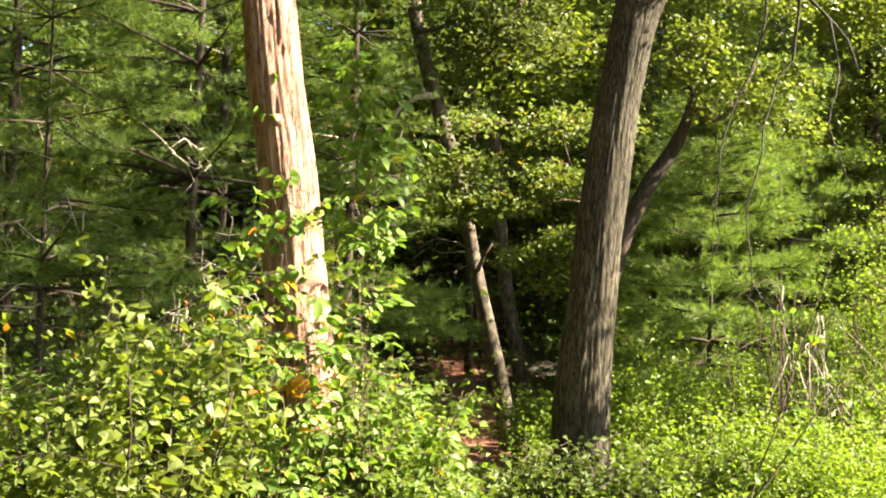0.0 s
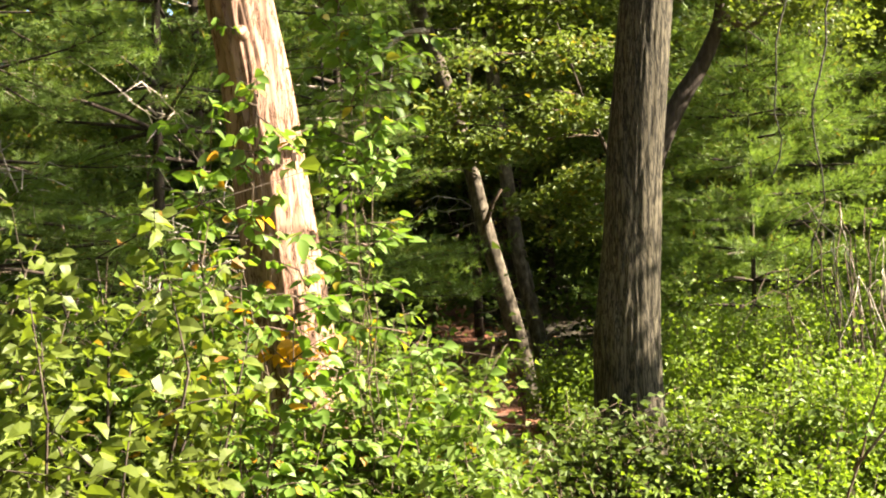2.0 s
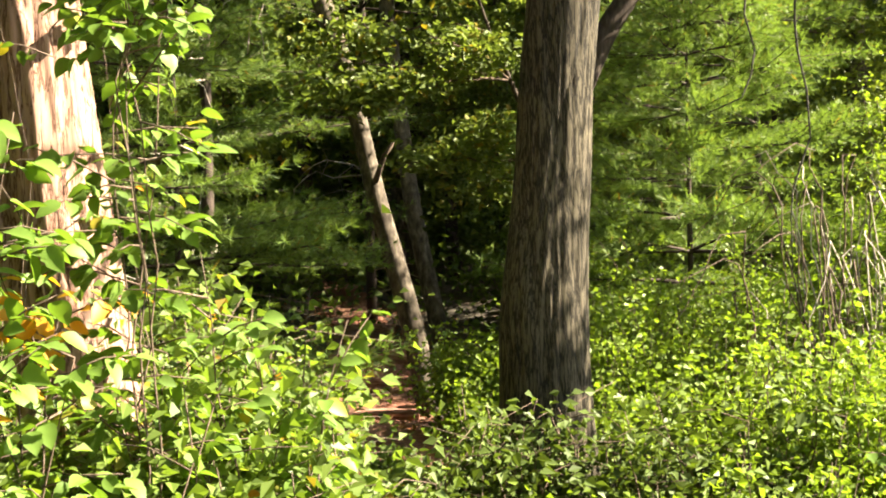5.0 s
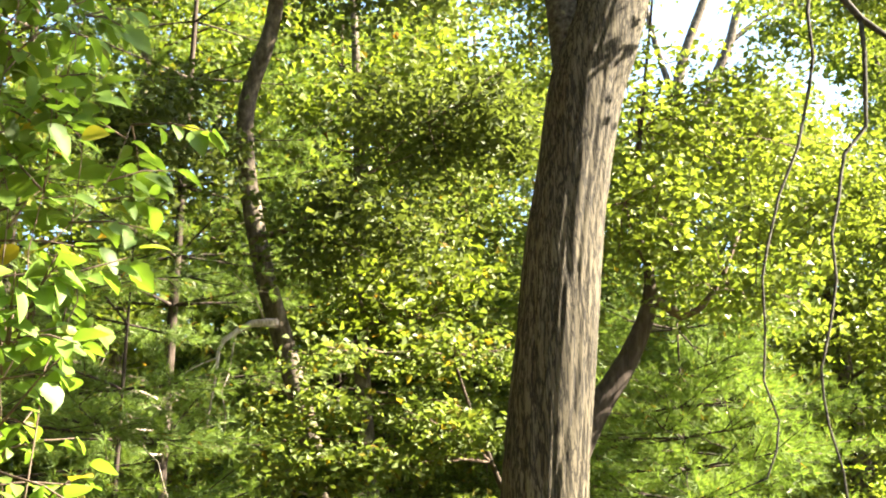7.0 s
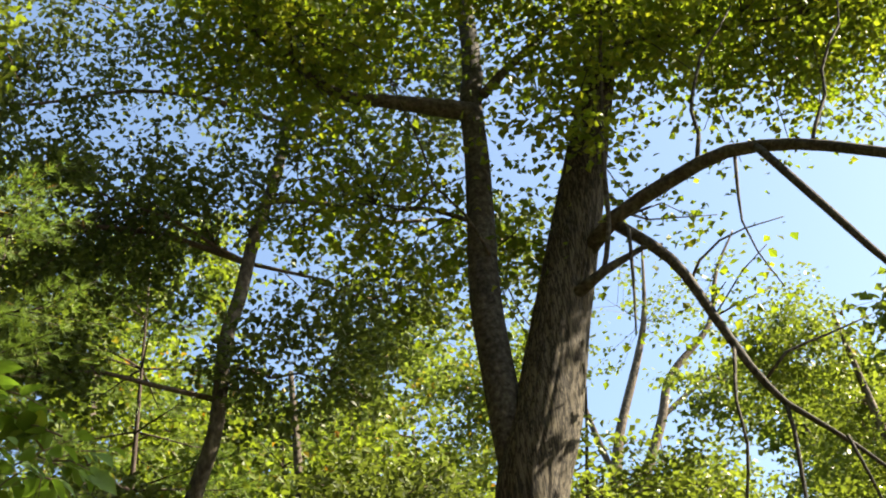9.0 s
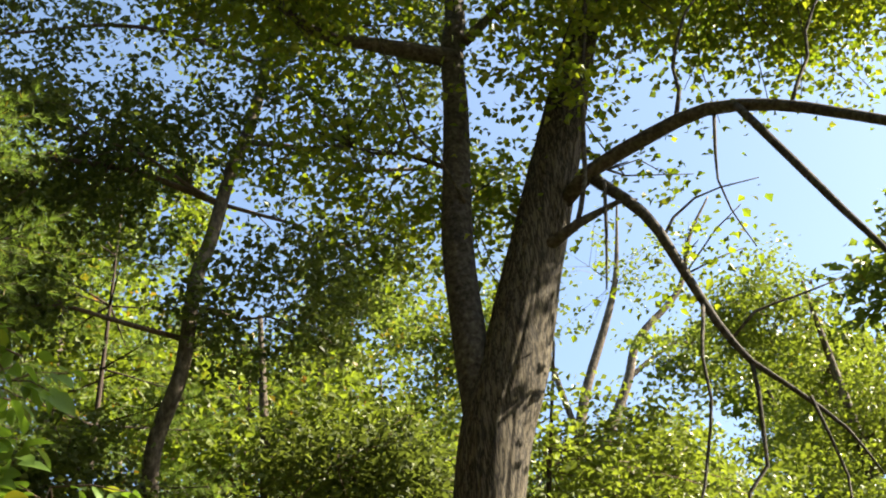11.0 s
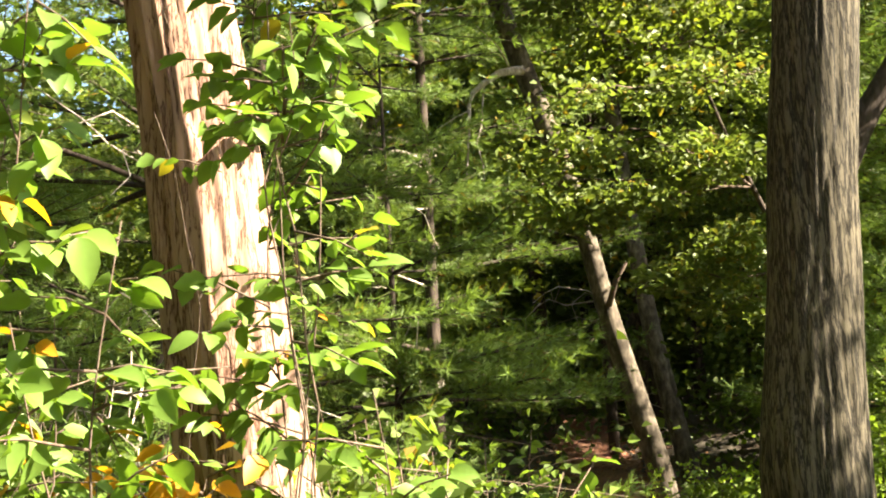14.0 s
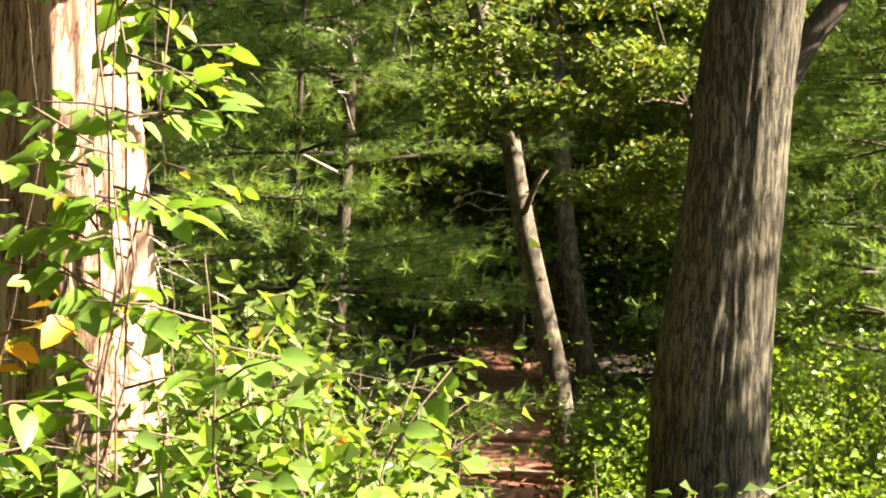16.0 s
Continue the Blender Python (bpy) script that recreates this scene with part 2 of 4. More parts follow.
def leaves(rng, at, length, width, droop=0.25, flat=0.6, full=False):
    """Leaf blades at the given places: two folded halves each, or six facets where full. flat: how level they lie."""
    n = len(at)
    size = (length * rng.uniform(0.65, 1.25, n))[:, None]
    axis = unit(np.stack([rng.normal(0, 1, n), rng.normal(0, 1, n), rng.normal(-droop, 0.35, n)], 1))
    up = unit(np.stack([rng.normal(0, 1, n), rng.normal(0, 1, n), np.abs(rng.normal(flat * 2.5, 0.8, n))], 1))
    side = unit(np.cross(axis, up))
    up = np.cross(side, axis)
    wide = size * width * rng.uniform(0.8, 1.15, (n, 1))
    fold = wide * rng.uniform(0.1, 0.55, (n, 1))
    tip = at + axis * size - up * size * rng.uniform(0, 0.25, (n, 1))
    base = np.arange(n)[:, None]
    if full:
        l1, r1 = at + axis * size * 0.28 - side * wide * 0.9 + up * fold, at + axis * size * 0.28 + side * wide * 0.9 + up * fold
        l2, r2 = at + axis * size * 0.62 - side * wide * 0.72 + up * fold * 0.6, at + axis * size * 0.62 + side * wide * 0.72 + up * fold * 0.6
        mid = at + axis * size * 0.5
        verts = np.stack([at, r1, r2, tip, l2, l1, mid], 1).reshape(-1, 3)
        tris = np.array([[0, 1, 6], [1, 2, 6], [2, 3, 6], [3, 4, 6], [4, 5, 6], [5, 0, 6]])
        return verts, (base[:, :, None] * 7 + tris[None]).reshape(-1, 3)
    left, right = at + axis * size * 0.42 - side * wide + up * fold, at + axis * size * 0.42 + side * wide + up * fold
    verts = np.stack([at, right, tip, left], 1).reshape(-1, 3)
    return verts, (base[:, :, None] * 4 + np.array([[0, 1, 2], [0, 2, 3]])[None]).reshape(-1, 3)


def thing(name, at, label, category, group="", kind=""):
    root = new(name)
    root.location = at
    root.empty_display_size = 0.2
    return tagged(root, label, category, group, kind)


def local(verts, at):
    return np.asarray(verts) - np.asarray(at)


def wander(rng, a, b, r0, r1, bend=0.12, n=5):
    """A crooked limb from a to b."""
    a, b = np.asarray(a, float), np.asarray(b, float)
    t = np.linspace(0, 1, n)[:, None]
    far = np.linalg.norm(b - a)
    off = rng.normal(0, bend * far * 0.5, (n, 3)) * np.sin(t * math.pi)
    off[:, 2] += (bend * far * np.sin(t * math.pi))[:, 0] * 0.6
    return np.hstack([a + (b - a) * t + off, r0 + (r1 - r0) * t])


def broadleaf(name, label, trunk, bark, crowns, leaf_mat, leaf=(0.1, 0.33), seed=1, sides=12, relief=None, extra=(), step=0.15, group="trees of the wood", limb_bark=None, flat=0.6):
    """A broadleaved tree: trunk, limbs to each part of the crown, twigs, and leaves in loose clumps on them.
    crowns: centre, radii, clumps, leaves in a clump."""
    rng = np.random.default_rng(seed)
    root_at = np.array(trunk[0][:3])
    root = thing(name, root_at, label, "tree", group)
    v, q, c = tube(trunk, sides, step, relief)
    part("trunk", mesh_of("trunk", local(v, root_at), [q, c], bark), root)
    stem = spline(trunk, 0.3)
    for pts in extra:
        v, q, c = tube(pts, 10, 0.12)
        part("limb", mesh_of("limb", local(v, root_at), [q, c], limb_bark or bark), root)
        stem = np.vstack([stem, spline(pts, 0.3)])
    twigs, spots = [], []
    for centre, radii, clumps, count in crowns:
        centre, radii = np.array(centre, float), np.array(radii, float)
        score = np.linalg.norm((stem[:, :3] - centre) / radii, axis=1) + np.maximum(0, stem[:, 2] - centre[2]) * 0.3
        fork = stem[np.argmin(score)]
        hub = centre + rng.normal(0, 0.15, 3) * radii
        r0 = min(fork[3] * 0.55, 0.01 + 0.009 * np.linalg.norm(hub - fork[:3]))
        limb = wander(rng, fork[:3], hub, r0, r0 * 0.4, 0.08)
        v, q, c = tube(limb, 7, 0.3)
        part("limb", mesh_of("limb", local(v, root_at), [q, c], limb_bark or bark), root)
        d = unit(rng.normal(0, 1, (clumps, 3)))
        tips = centre + d * radii * (rng.uniform(0.15, 1, (clumps, 1)) ** 0.45)
        line = spline(limb, 0.25)
        for tip in tips:
            near = line[np.argmin(np.linalg.norm(line[:, :3] - tip, axis=1) + rng.uniform(0, 0.5, len(line)))]
            twig = wander(rng, near[:3], tip, max(0.006, near[3] * 0.4), 0.003, 0.1, 3)
            twigs.append(tube(twig, 3, 3.0)) if len(spots) % 2 else None
            along = rng.uniform(0.45, 1.08, count)[:, None]
            at = near[:3] + (tip - near[:3]) * along
            spread = 0.08 + 0.10 * rng.uniform(0, 1, 1)[0] * radii.mean()
            spots.append(at + rng.normal(0, 1, (count, 3)) * np.array([spread, spread, spread * 0.5]))
    if twigs:
        v, f = joined(twigs)
        tagged(part("twig_tangle", mesh_of("twig_tangle", local(v, root_at), f, limb_bark or bark), root), kind="stuff")
    if spots:
        v, f = leaves(rng, np.vstack(spots), leaf[0], leaf[1], flat=flat)
        tagged(part("crown", mesh_of("crown", local(v, root_at), f, leaf_mat, False), root), kind="stuff")
    return root


def needles(rng, at, aim, per, length, thick):
    """Bundles of thin needles: per needles at each place, fanned round its aim."""
    n = len(at) * per
    at, aim = np.repeat(at, per, 0), np.repeat(aim, per, 0)
    way = unit(aim + rng.normal(0, 0.62, (n, 3)))
    side = unit(np.cross(way, rng.normal(0, 1, (n, 3)))) * thick
    far = at + way * length * rng.uniform(0.7, 1.15, (n, 1))
    verts = np.stack([at - side, at + side, far], 1).reshape(-1, 3)
    return verts, np.arange(3 * n).reshape(-1, 3)


def pine(label, x, y, height, spread, seed, low=0.6, r=0.13, whorls=11, density=1.0, lean=(0, 0), dead=0, shoot_len=0.45):
    """A soft-needled pine: whorls of drooping branches with feathery shoots."""
    rng = np.random.default_rng(seed)
    z0 = ground_z(x, y) - 0.05
    root_at = np.array([x, y, z0])
    root = thing("pine_tree", root_at, label, "tree", "soft-needled pines")
    r *= 0.5
    axis = [(0, 0, 0, r), (lean[0] * 0.4, lean[1] * 0.4, height * 0.4, r * 0.75), (lean[0], lean[1], height, r * 0.12)]
    v, q, c = tube(axis, 9, 0.4)
    part("trunk", mesh_of("trunk", v, [q, c], BARK_DARK), root)
    line = spline(axis, 0.1)
    twigs, at, aim, bare = [], [], [], []
    for w in range(whorls):
        h = low + (height - low) * (w + rng.uniform(-0.25, 0.25)) / whorls
        h = max(h, 0.3)
        base = line[np.argmin(abs(line[:, 2] - h))]
        reach = spread * (1 - 0.75 * (h / height) ** 1.2)
        turn = rng.uniform(0, 6.28)
        for b in range(rng.integers(4, 7)):
            a = turn + b * 1.2 + rng.uniform(-0.25, 0.25)
            out = np.array([math.cos(a), math.sin(a), 0])
            far = reach * rng.uniform(0.7, 1.15)
            rise = rng.uniform(-0.05, 0.28)
            t = np.linspace(0, 1, 6)[:, None]
            p = base[:3] + out * far * t + np.array([0, 0, 1]) * far * (rise * t - 0.16 * t**2 + 0.1 * t**4)
            v, q, c = tube(np.hstack([p, 0.022 * (1 - t) * far / 2 + 0.004]), 5, 0.6)
            part("branch", mesh_of("branch", v, [q, c], BARK_DARK), root)
            cross = np.array([-out[1], out[0], 0])
            for s in range(int(15 * density * far)):
                f = rng.uniform(0.3, 1.0)
                o = base[:3] + out * far * f + np.array([0, 0, 1]) * far * (rise * f - 0.16 * f**2 + 0.1 * f**4)
                way = unit(out * rng.uniform(0.5, 1.2) + cross * rng.uniform(-1, 1) + np.array([0, 0, rng.uniform(-0.15, 0.4)]))
                length = shoot_len * rng.uniform(0.5, 1.2)
                k = np.arange(1, 5)[:, None] / 4
                at.append(o + way * length * k), aim.append(np.repeat((way + [0, 0, 0.1])[None], 4, 0))
                twigs.append(tube([(*o, 0.005), (*(o + way * length), 0.002)], 3, 3.0)) if s % 2 else None
    for _ in range(dead):
        h = rng.uniform(0.4, height * 0.45)
        base = line[np.argmin(abs(line[:, 2] - h))][:3]
        a = rng.uniform(3.4, 6.1)
        tip = base + np.array([math.cos(a), math.sin(a), rng.uniform(-0.35, 0.1)]) * rng.uniform(0.6, 1.5)
        bare.append(tube(wander(rng, base, tip, 0.012, 0.003, 0.15), 5, 0.3))
        for _ in range(3):
            f = rng.uniform(0.4, 0.95)
            o = base + (tip - base) * f
            bare.append(tube(wander(rng, o, o + rng.normal(0, 0.25, 3), 0.005, 0.002, 0.2, 4), 4, 0.3))
    v, f = joined(twigs)
    tagged(part("shoot_tangle", mesh_of("shoot_tangle", v, f, BARK_DARK), root), kind="stuff")
    v, f = needles(rng, np.vstack(at), np.vstack(aim), 16 if y < 19 else 10, 0.10, 0.0031 if y < 19 else 0.0042)
    tagged(part("crown", mesh_of("crown", v, f, NEEDLE, False), root), kind="stuff")
    if bare:
        v, f = joined(bare)
        tagged(part("dead_twig_tangle", mesh_of("dead_twig_tangle", v, f, DEADWOOD), root, "bare grey dead twigs"), kind="stuff")
    return root


def shrub(name, label, category, x, y, radius, height, stems, per, leaf, mat, seed, group="undergrowth", start=0.15, stem_mat=None, droop=0.25, thick=0.006, upright=0.75, flat=0.6, own=True):
    """A bush: thin stems that fan out from the ground, with leaves all along them. leaf: length, width."""
    rng = np.random.default_rng(seed)
    z0 = ground_z(x, y)
    root = thing(name, (x, y, z0), label, category, group)
    rods, spots = [], []
    for _ in range(stems):
        a, f = rng.uniform(0, 6.283), rng.uniform(0, 1) ** 0.6
        foot = np.array([math.cos(a), math.sin(a), 0]) * radius * f * (upright * 0.8)
        top = np.array([math.cos(a) * radius * f, math.sin(a) * radius * f, height * rng.uniform(0.55, 1.05) * (1 - 0.3 * f)]) + rng.normal(0, 0.06, 3)
        foot[2] = ground_z(x + foot[0], y + foot[1]) - z0 - 0.03
        top[2] += foot[2]
        pts = wander(rng, foot, top, thick, 0.0015, 0.1, 5)
        rods.append(tube(pts, 4 if own else 3, 0.3 if own else 0.6))
        line = spline(pts, 0.02)
        pick = line[rng.integers(int(len(line) * start), len(line), per)][:, :3]
        spots.append(pick + rng.normal(0, leaf[0] * 0.9, (per, 3)))
        for _ in range(3):
            o = line[rng.integers(int(len(line) * 0.4), len(line))][:3]
            e = o + np.array([rng.normal(0, 0.16), rng.normal(0, 0.16), rng.uniform(0, 0.16)]) * max(0.5, height)
            rods.append(tube(wander(rng, o, e, 0.003, 0.001, 0.1, 3), 3, 3.0)) if own else None
            k = rng.uniform(0.2, 1.1, (max(3, per // 5), 1))
            spots.append(o + (e - o) * k + rng.normal(0, leaf[0] * 0.5, (len(k), 3)))
    if own:
        for k in range(0, len(rods), 4):
            v, f = joined(rods[k : k + 4])
            part("stem", mesh_of("stem", v, f, stem_mat or TWIG), root)
    else:
        v, f = joined(rods)
        tagged(part("stalk_tangle", mesh_of("stalk_tangle", v, f, stem_mat or TWIG), root), kind="stuff")
    v, f = leaves(rng, np.vstack(spots), leaf[0], leaf[1], droop=droop, full=leaf[0] > 0.055, flat=flat)
    tagged(part("foliage", mesh_of("foliage", v, f, mat, False), root), kind="stuff")
    return root


# ---- the ground ----
def build_ground():
    xs = np.unique(np.concatenate([np.linspace(-900, -30, 12), np.linspace(-30, -5, 26), np.linspace(-5, 6, 64), np.linspace(6, 30, 25), np.linspace(30, 900, 12)]))
    ys = np.unique(np.concatenate([np.linspace(-900, -20, 10), np.linspace(-20, 4, 16), np.linspace(4, 26, 110), np.linspace(26, 60, 30), np.linspace(60, 900, 14)]))
    verts = np.array([(x, y, ground_z(x, y) + (0.018 * noise.noise(Vector((x * 6, y * 6, 0))) if -5 < x < 6 and 4 < y < 26 else 0)) for y in ys for x in xs])
    i, j = np.meshgrid(np.arange(len(ys) - 1), np.arange(len(xs) - 1), indexing="ij")
    n = len(xs)
    quads = np.stack([i * n + j, i * n + j + 1, (i + 1) * n + j + 1, (i + 1) * n + j], -1).reshape(-1, 4)
    tagged(new("ground", mesh_of("ground", verts, quads, SOIL)), "reddish brown soil under needle litter", "ground", "", "structure")



def build_trail():
    """The worn trail of rusty needle litter, a finger's breadth over the soil."""
    line = [(0.75, 3), (0.45, 6), (0.4, 9), (0.38, 12), (0.34, 15), (0.22, 18), (0.0, 21), (-0.4, 25)]
    ys = np.linspace(3, 25, 150)
    mid = np.interp(ys, [p[1] for p in line], [p[0] for p in line])
    verts = []
    for x, y in zip(mid, ys):
        wide = 0.42 + 0.1 * noise.noise(Vector((0.0, y * 0.9, 3.0)))
        for f in np.linspace(-1, 1, 11):
            px = x + f * wide + 0.05 * noise.noise(Vector((f, y * 2.5, 7.0)))
            verts.append((px, y, ground_z(px, y) + 0.03 - 0.028 * abs(f) ** 3 + 0.008 * noise.noise(Vector((px * 8, y * 8, 1.0)))))
    i, j = np.meshgrid(np.arange(len(ys) - 1), np.arange(10), indexing="ij")
    quads = np.stack([i * 11 + j, i * 11 + j + 1, (i + 1) * 11 + j + 1, (i + 1) * 11 + j], -1).reshape(-1, 4)
    tagged(new("trail", mesh_of("trail", np.array(verts), quads, TRAIL_SOIL)), "narrow worn trail of rusty needle litter", "path", "", "structure")


build_ground()
build_trail()


# ---- the two large trunks ----
def furrows(a, h, row):
    """Deep upright furrows between interlaced ridges."""
    p = Vector((math.cos(a) * 4.2, math.sin(a) * 4.2, h * 1.9))
    ridge = min(1.0, abs(noise.noise(p)) * 4.5)
    fine = noise.noise(Vector((math.cos(a) * 11, math.sin(a) * 11, h * 7)))
    swell = noise.noise(Vector((math.cos(a) * 0.9, math.sin(a) * 0.9, h * 0.9)))
    return 1 + 0.06 * (ridge - 0.7) + 0.012 * fine + 0.05 * swell


def shreds(a, h, row):
    """A fluted trunk in long strips, with one deep cleft."""
    twist = a + 0.35 * h
    flute = 0.09 * math.cos(2 * twist + 0.6) + 0.05 * math.cos(5 * twist + 1.1)
    cleft = -0.26 * math.exp(-((((a - 1.15 + 0.22 * h) + math.pi) % (2 * math.pi) - math.pi) / 0.16) ** 2)
    strip = noise.noise(Vector((math.cos(a) * 7, math.sin(a) * 7, h * 0.9)))
    fine = noise.noise(Vector((math.cos(a) * 16, math.sin(a) * 16, h * 2.2)))
    return 1 + flute + cleft + 0.07 * strip - 0.10 * max(0.0, 0.12 - abs(strip + 0.5 * fine)) / 0.12 + 0.03 * fine


B_TRUNK = [(0.93, 11.65, -0.1, 0.25), (0.94, 11.65, 0.35, 0.222), (0.94, 11.65, 0.75, 0.203), (0.95, 11.65, 1.05, 0.195), (0.98, 11.65, 1.33, 0.179), (1.02, 11.65, 1.7, 0.168),
           (1.05, 11.65, 2.1, 0.164), (1.10, 11.65, 2.5, 0.160), (1.15, 11.65, 2.9, 0.154), (1.22, 11.65, 3.3, 0.150), (1.29, 11.65, 3.66, 0.160), (1.40, 11.65, 4.0, 0.160),
           (1.54, 11.65, 4.5, 0.142), (1.67, 11.65, 4.95, 0.131), (1.80, 11.65, 5.41, 0.118), (1.95, 11.65, 5.96, 0.099), (2.1, 11.7, 6.5, 0.084), (2.5, 11.8, 8.4, 0.05), (2.7, 11.9, 9.8, 0.02)]
B_LEFT = [(1.25, 11.66, 3.5, 0.085), (1.23, 11.68, 3.95, 0.088), (1.21, 11.68, 4.3, 0.082), (1.20, 11.68, 4.7, 0.08), (1.23, 11.68, 5.16, 0.074), (1.26, 11.68, 5.63, 0.068), (1.27, 11.68, 6.05, 0.064), (1.32, 11.7, 6.5, 0.056), (1.3, 11.7, 8.0, 0.035), (1.2, 11.7, 9.2, 0.015)]
B_ARCH = [(1.72, 11.6, 4.9, 0.0444), (1.86, 11.45, 5.01, 0.0393), (2.1, 11.2, 5.04, 0.0367), (2.32, 11.0, 5.04, 0.0329), (2.55, 10.8, 4.9, 0.0291), (2.71, 10.6, 4.68, 0.0253), (2.8, 10.35, 4.4, 0.0215), (2.95, 10.0, 4.0, 0.0127), (3.0, 9.8, 3.5, 0.0051)]
B_FALL = [(1.84, 11.5, 5.04, 0.033), (2.05, 11.35, 4.67, 0.02706), (2.16, 11.3, 4.31, 0.02244), (2.24, 11.25, 4.0, 0.01848), (2.33, 11.2, 3.77, 0.01452), (2.45, 11.15, 3.62, 0.01122), (2.62, 11.1, 3.4, 0.00792), (2.66, 11.0, 3.15, 0.0033)]
B_THIRD = [(2.42, 10.9, 4.98, 0.021), (2.53, 10.7, 4.43, 0.0196), (2.59, 10.6, 4.14, 0.0168), (2.66, 10.45, 3.75, 0.0112), (2.8, 10.3, 3.1, 0.0042)]
B_WEST = [(1.27, 11.66, 5.95, 0.058), (1.0, 11.6, 5.94, 0.047), (0.76, 11.6, 5.98, 0.037), (0.5, 11.6, 6.05, 0.028), (0.0, 11.5, 6.5, 0.012)]
B_EAST = [(1.33, 11.6, 6.03, 0.03), (1.5, 11.58, 6.24, 0.026), (1.7, 11.55, 6.46, 0.02), (2.2, 11.4, 7.1, 0.008)]
B_STUB = [(1.60, 11.55, 4.6, 0.034), (1.75, 11.45, 4.68, 0.024), (1.95, 11.4, 4.78, 0.013), (2.05, 11.4, 4.8, 0.006)]
B_RISE = [(1.74, 11.48, 4.66, 0.013), (1.80, 11.4, 4.9, 0.013), (1.86, 11.35, 5.5, 0.011), (2.0, 11.3, 6.4, 0.01)]
HANG_1 = [(2.2, 11.26, 4.1, 0.0099), (2.12, 11.2, 3.8, 0.0081), (2.06, 11.2, 3.34, 0.0068), (1.85, 11.2, 2.86, 0.0056), (1.78, 11.2, 2.12, 0.0043), (1.71, 11.2, 1.9, 0.0037), (1.6, 11.2, 1.86, 0.0025)]
HANG_2 = [(2.33, 11.2, 3.78, 0.0112), (2.27, 11.2, 3.3, 0.0087), (2.14, 11.2, 2.98, 0.0068), (2.0, 11.2, 2.3, 0.0056), (2.01, 11.2, 1.74, 0.0043), (1.94, 11.2, 1.5, 0.0037), (1.92, 11.2, 1.2, 0.0019)]

# Crown lobe at (3.2, 9.2, 5.4) added out of view to shade near saplings.
maple = broadleaf("maple_tree", "large grey tree with furrowed bark, forked into two stems", B_TRUNK, BARK_MAPLE,
          [((3.2, 11.4, 6.5), (1.1, 0.6, 0.5), 60, 60), ((3.2, 9.2, 5.4), (0.75, 0.45, 0.4), 46, 44), ((1.9, 11.0, 6.4), (1.0, 0.9, 0.7), 90, 60), ((3.2, 11.4, 6.6), (1.3, 1.1, 0.9), 90, 60), ((0.4, 11.3, 6.3), (0.9, 0.8, 0.6), 90, 60),
           ((2.6, 11.8, 8.6), (1.8, 1.6, 1.4), 80, 50), ((0.8, 11.8, 8.4), (1.6, 1.5, 1.3), 70, 50), ((1.6, 11.3, 5.6), (0.4, 0.4, 0.5), 20, 40), ((1.35, 12.1, 5.1), (0.6, 0.5, 0.6), 26, 40), ((2.3, 12.0, 5.6), (0.6, 0.5, 0.6), 10, 30), ((2.35, 11.6, 4.5), (0.5, 0.4, 0.5), 6, 20), ((0.7, 11.8, 5.4), (0.6, 0.5, 0.5), 24, 40)],
          LEAF_MAPLE, (0.048, 0.44), 11, 132, furrows, [B_LEFT, B_ARCH, B_FALL, B_THIRD, B_WEST, B_EAST, B_STUB, B_RISE], 0.035, "large trunks", limb_bark=BARK_LIMB)

B_TWIGS = [HANG_1, HANG_2, [(2.5, 11.1, 3.55, 0.009), (2.55, 11.1, 3.2, 0.007), (2.5, 11.05, 2.8, 0.005), (2.6, 11.0, 2.4, 0.003)], [(2.1, 11.33, 4.5, 0.008), (2.3, 11.3, 4.75, 0.006), (2.6, 11.2, 4.8, 0.003)],
           [(2.28, 11.2, 3.9, 0.008), (2.55, 11.15, 4.1, 0.006), (2.8, 11.1, 4.15, 0.003)], [(2.2, 11.1, 5.05, 0.012), (2.3, 11.1, 5.6, 0.009), (2.6, 11.0, 6.1, 0.004)], [(2.6, 10.75, 4.85, 0.01), (2.8, 10.7, 5.3, 0.008), (3.0, 10.6, 5.9, 0.003)],
           [(1.9, 11.4, 4.9, 0.01), (1.84, 11.35, 4.5, 0.008), (1.78, 11.3, 4.2, 0.004)], [(2.35, 11.0, 5.0, 0.01), (2.3, 11.0, 4.6, 0.006), (2.36, 10.95, 4.2, 0.003)], [(1.24, 11.6, 4.9, 0.01), (1.0, 11.5, 5.3, 0.007), (0.8, 11.4, 5.9, 0.003)]]
for k, pts in enumerate(B_TWIGS):
    v, q, c = tube(kinked(pts, 0.017, 600 + k), 6, 0.1)
    part("hanging_twig", mesh_of("hanging_twig", local(v, B_TRUNK[0][:3]), [q, c], BARK_LIMB), maple)

A_TRUNK = [(-0.72, 10.62, -0.15, 0.25), (-0.80, 10.6, 0.5, 0.218), (-0.86, 10.6, 1.0, 0.205), (-0.91, 10.6, 1.5, 0.196), (-0.955, 10.6, 2.0, 0.186), (-1.01, 10.6, 2.5, 0.182), (-1.075, 10.6, 2.9, 0.184),
           (-1.12, 10.6, 3.25, 0.182), (-1.17, 10.62, 3.7, 0.165), (-1.27, 10.65, 5.0, 0.12), (-1.32, 10.7, 6.5, 0.06)]
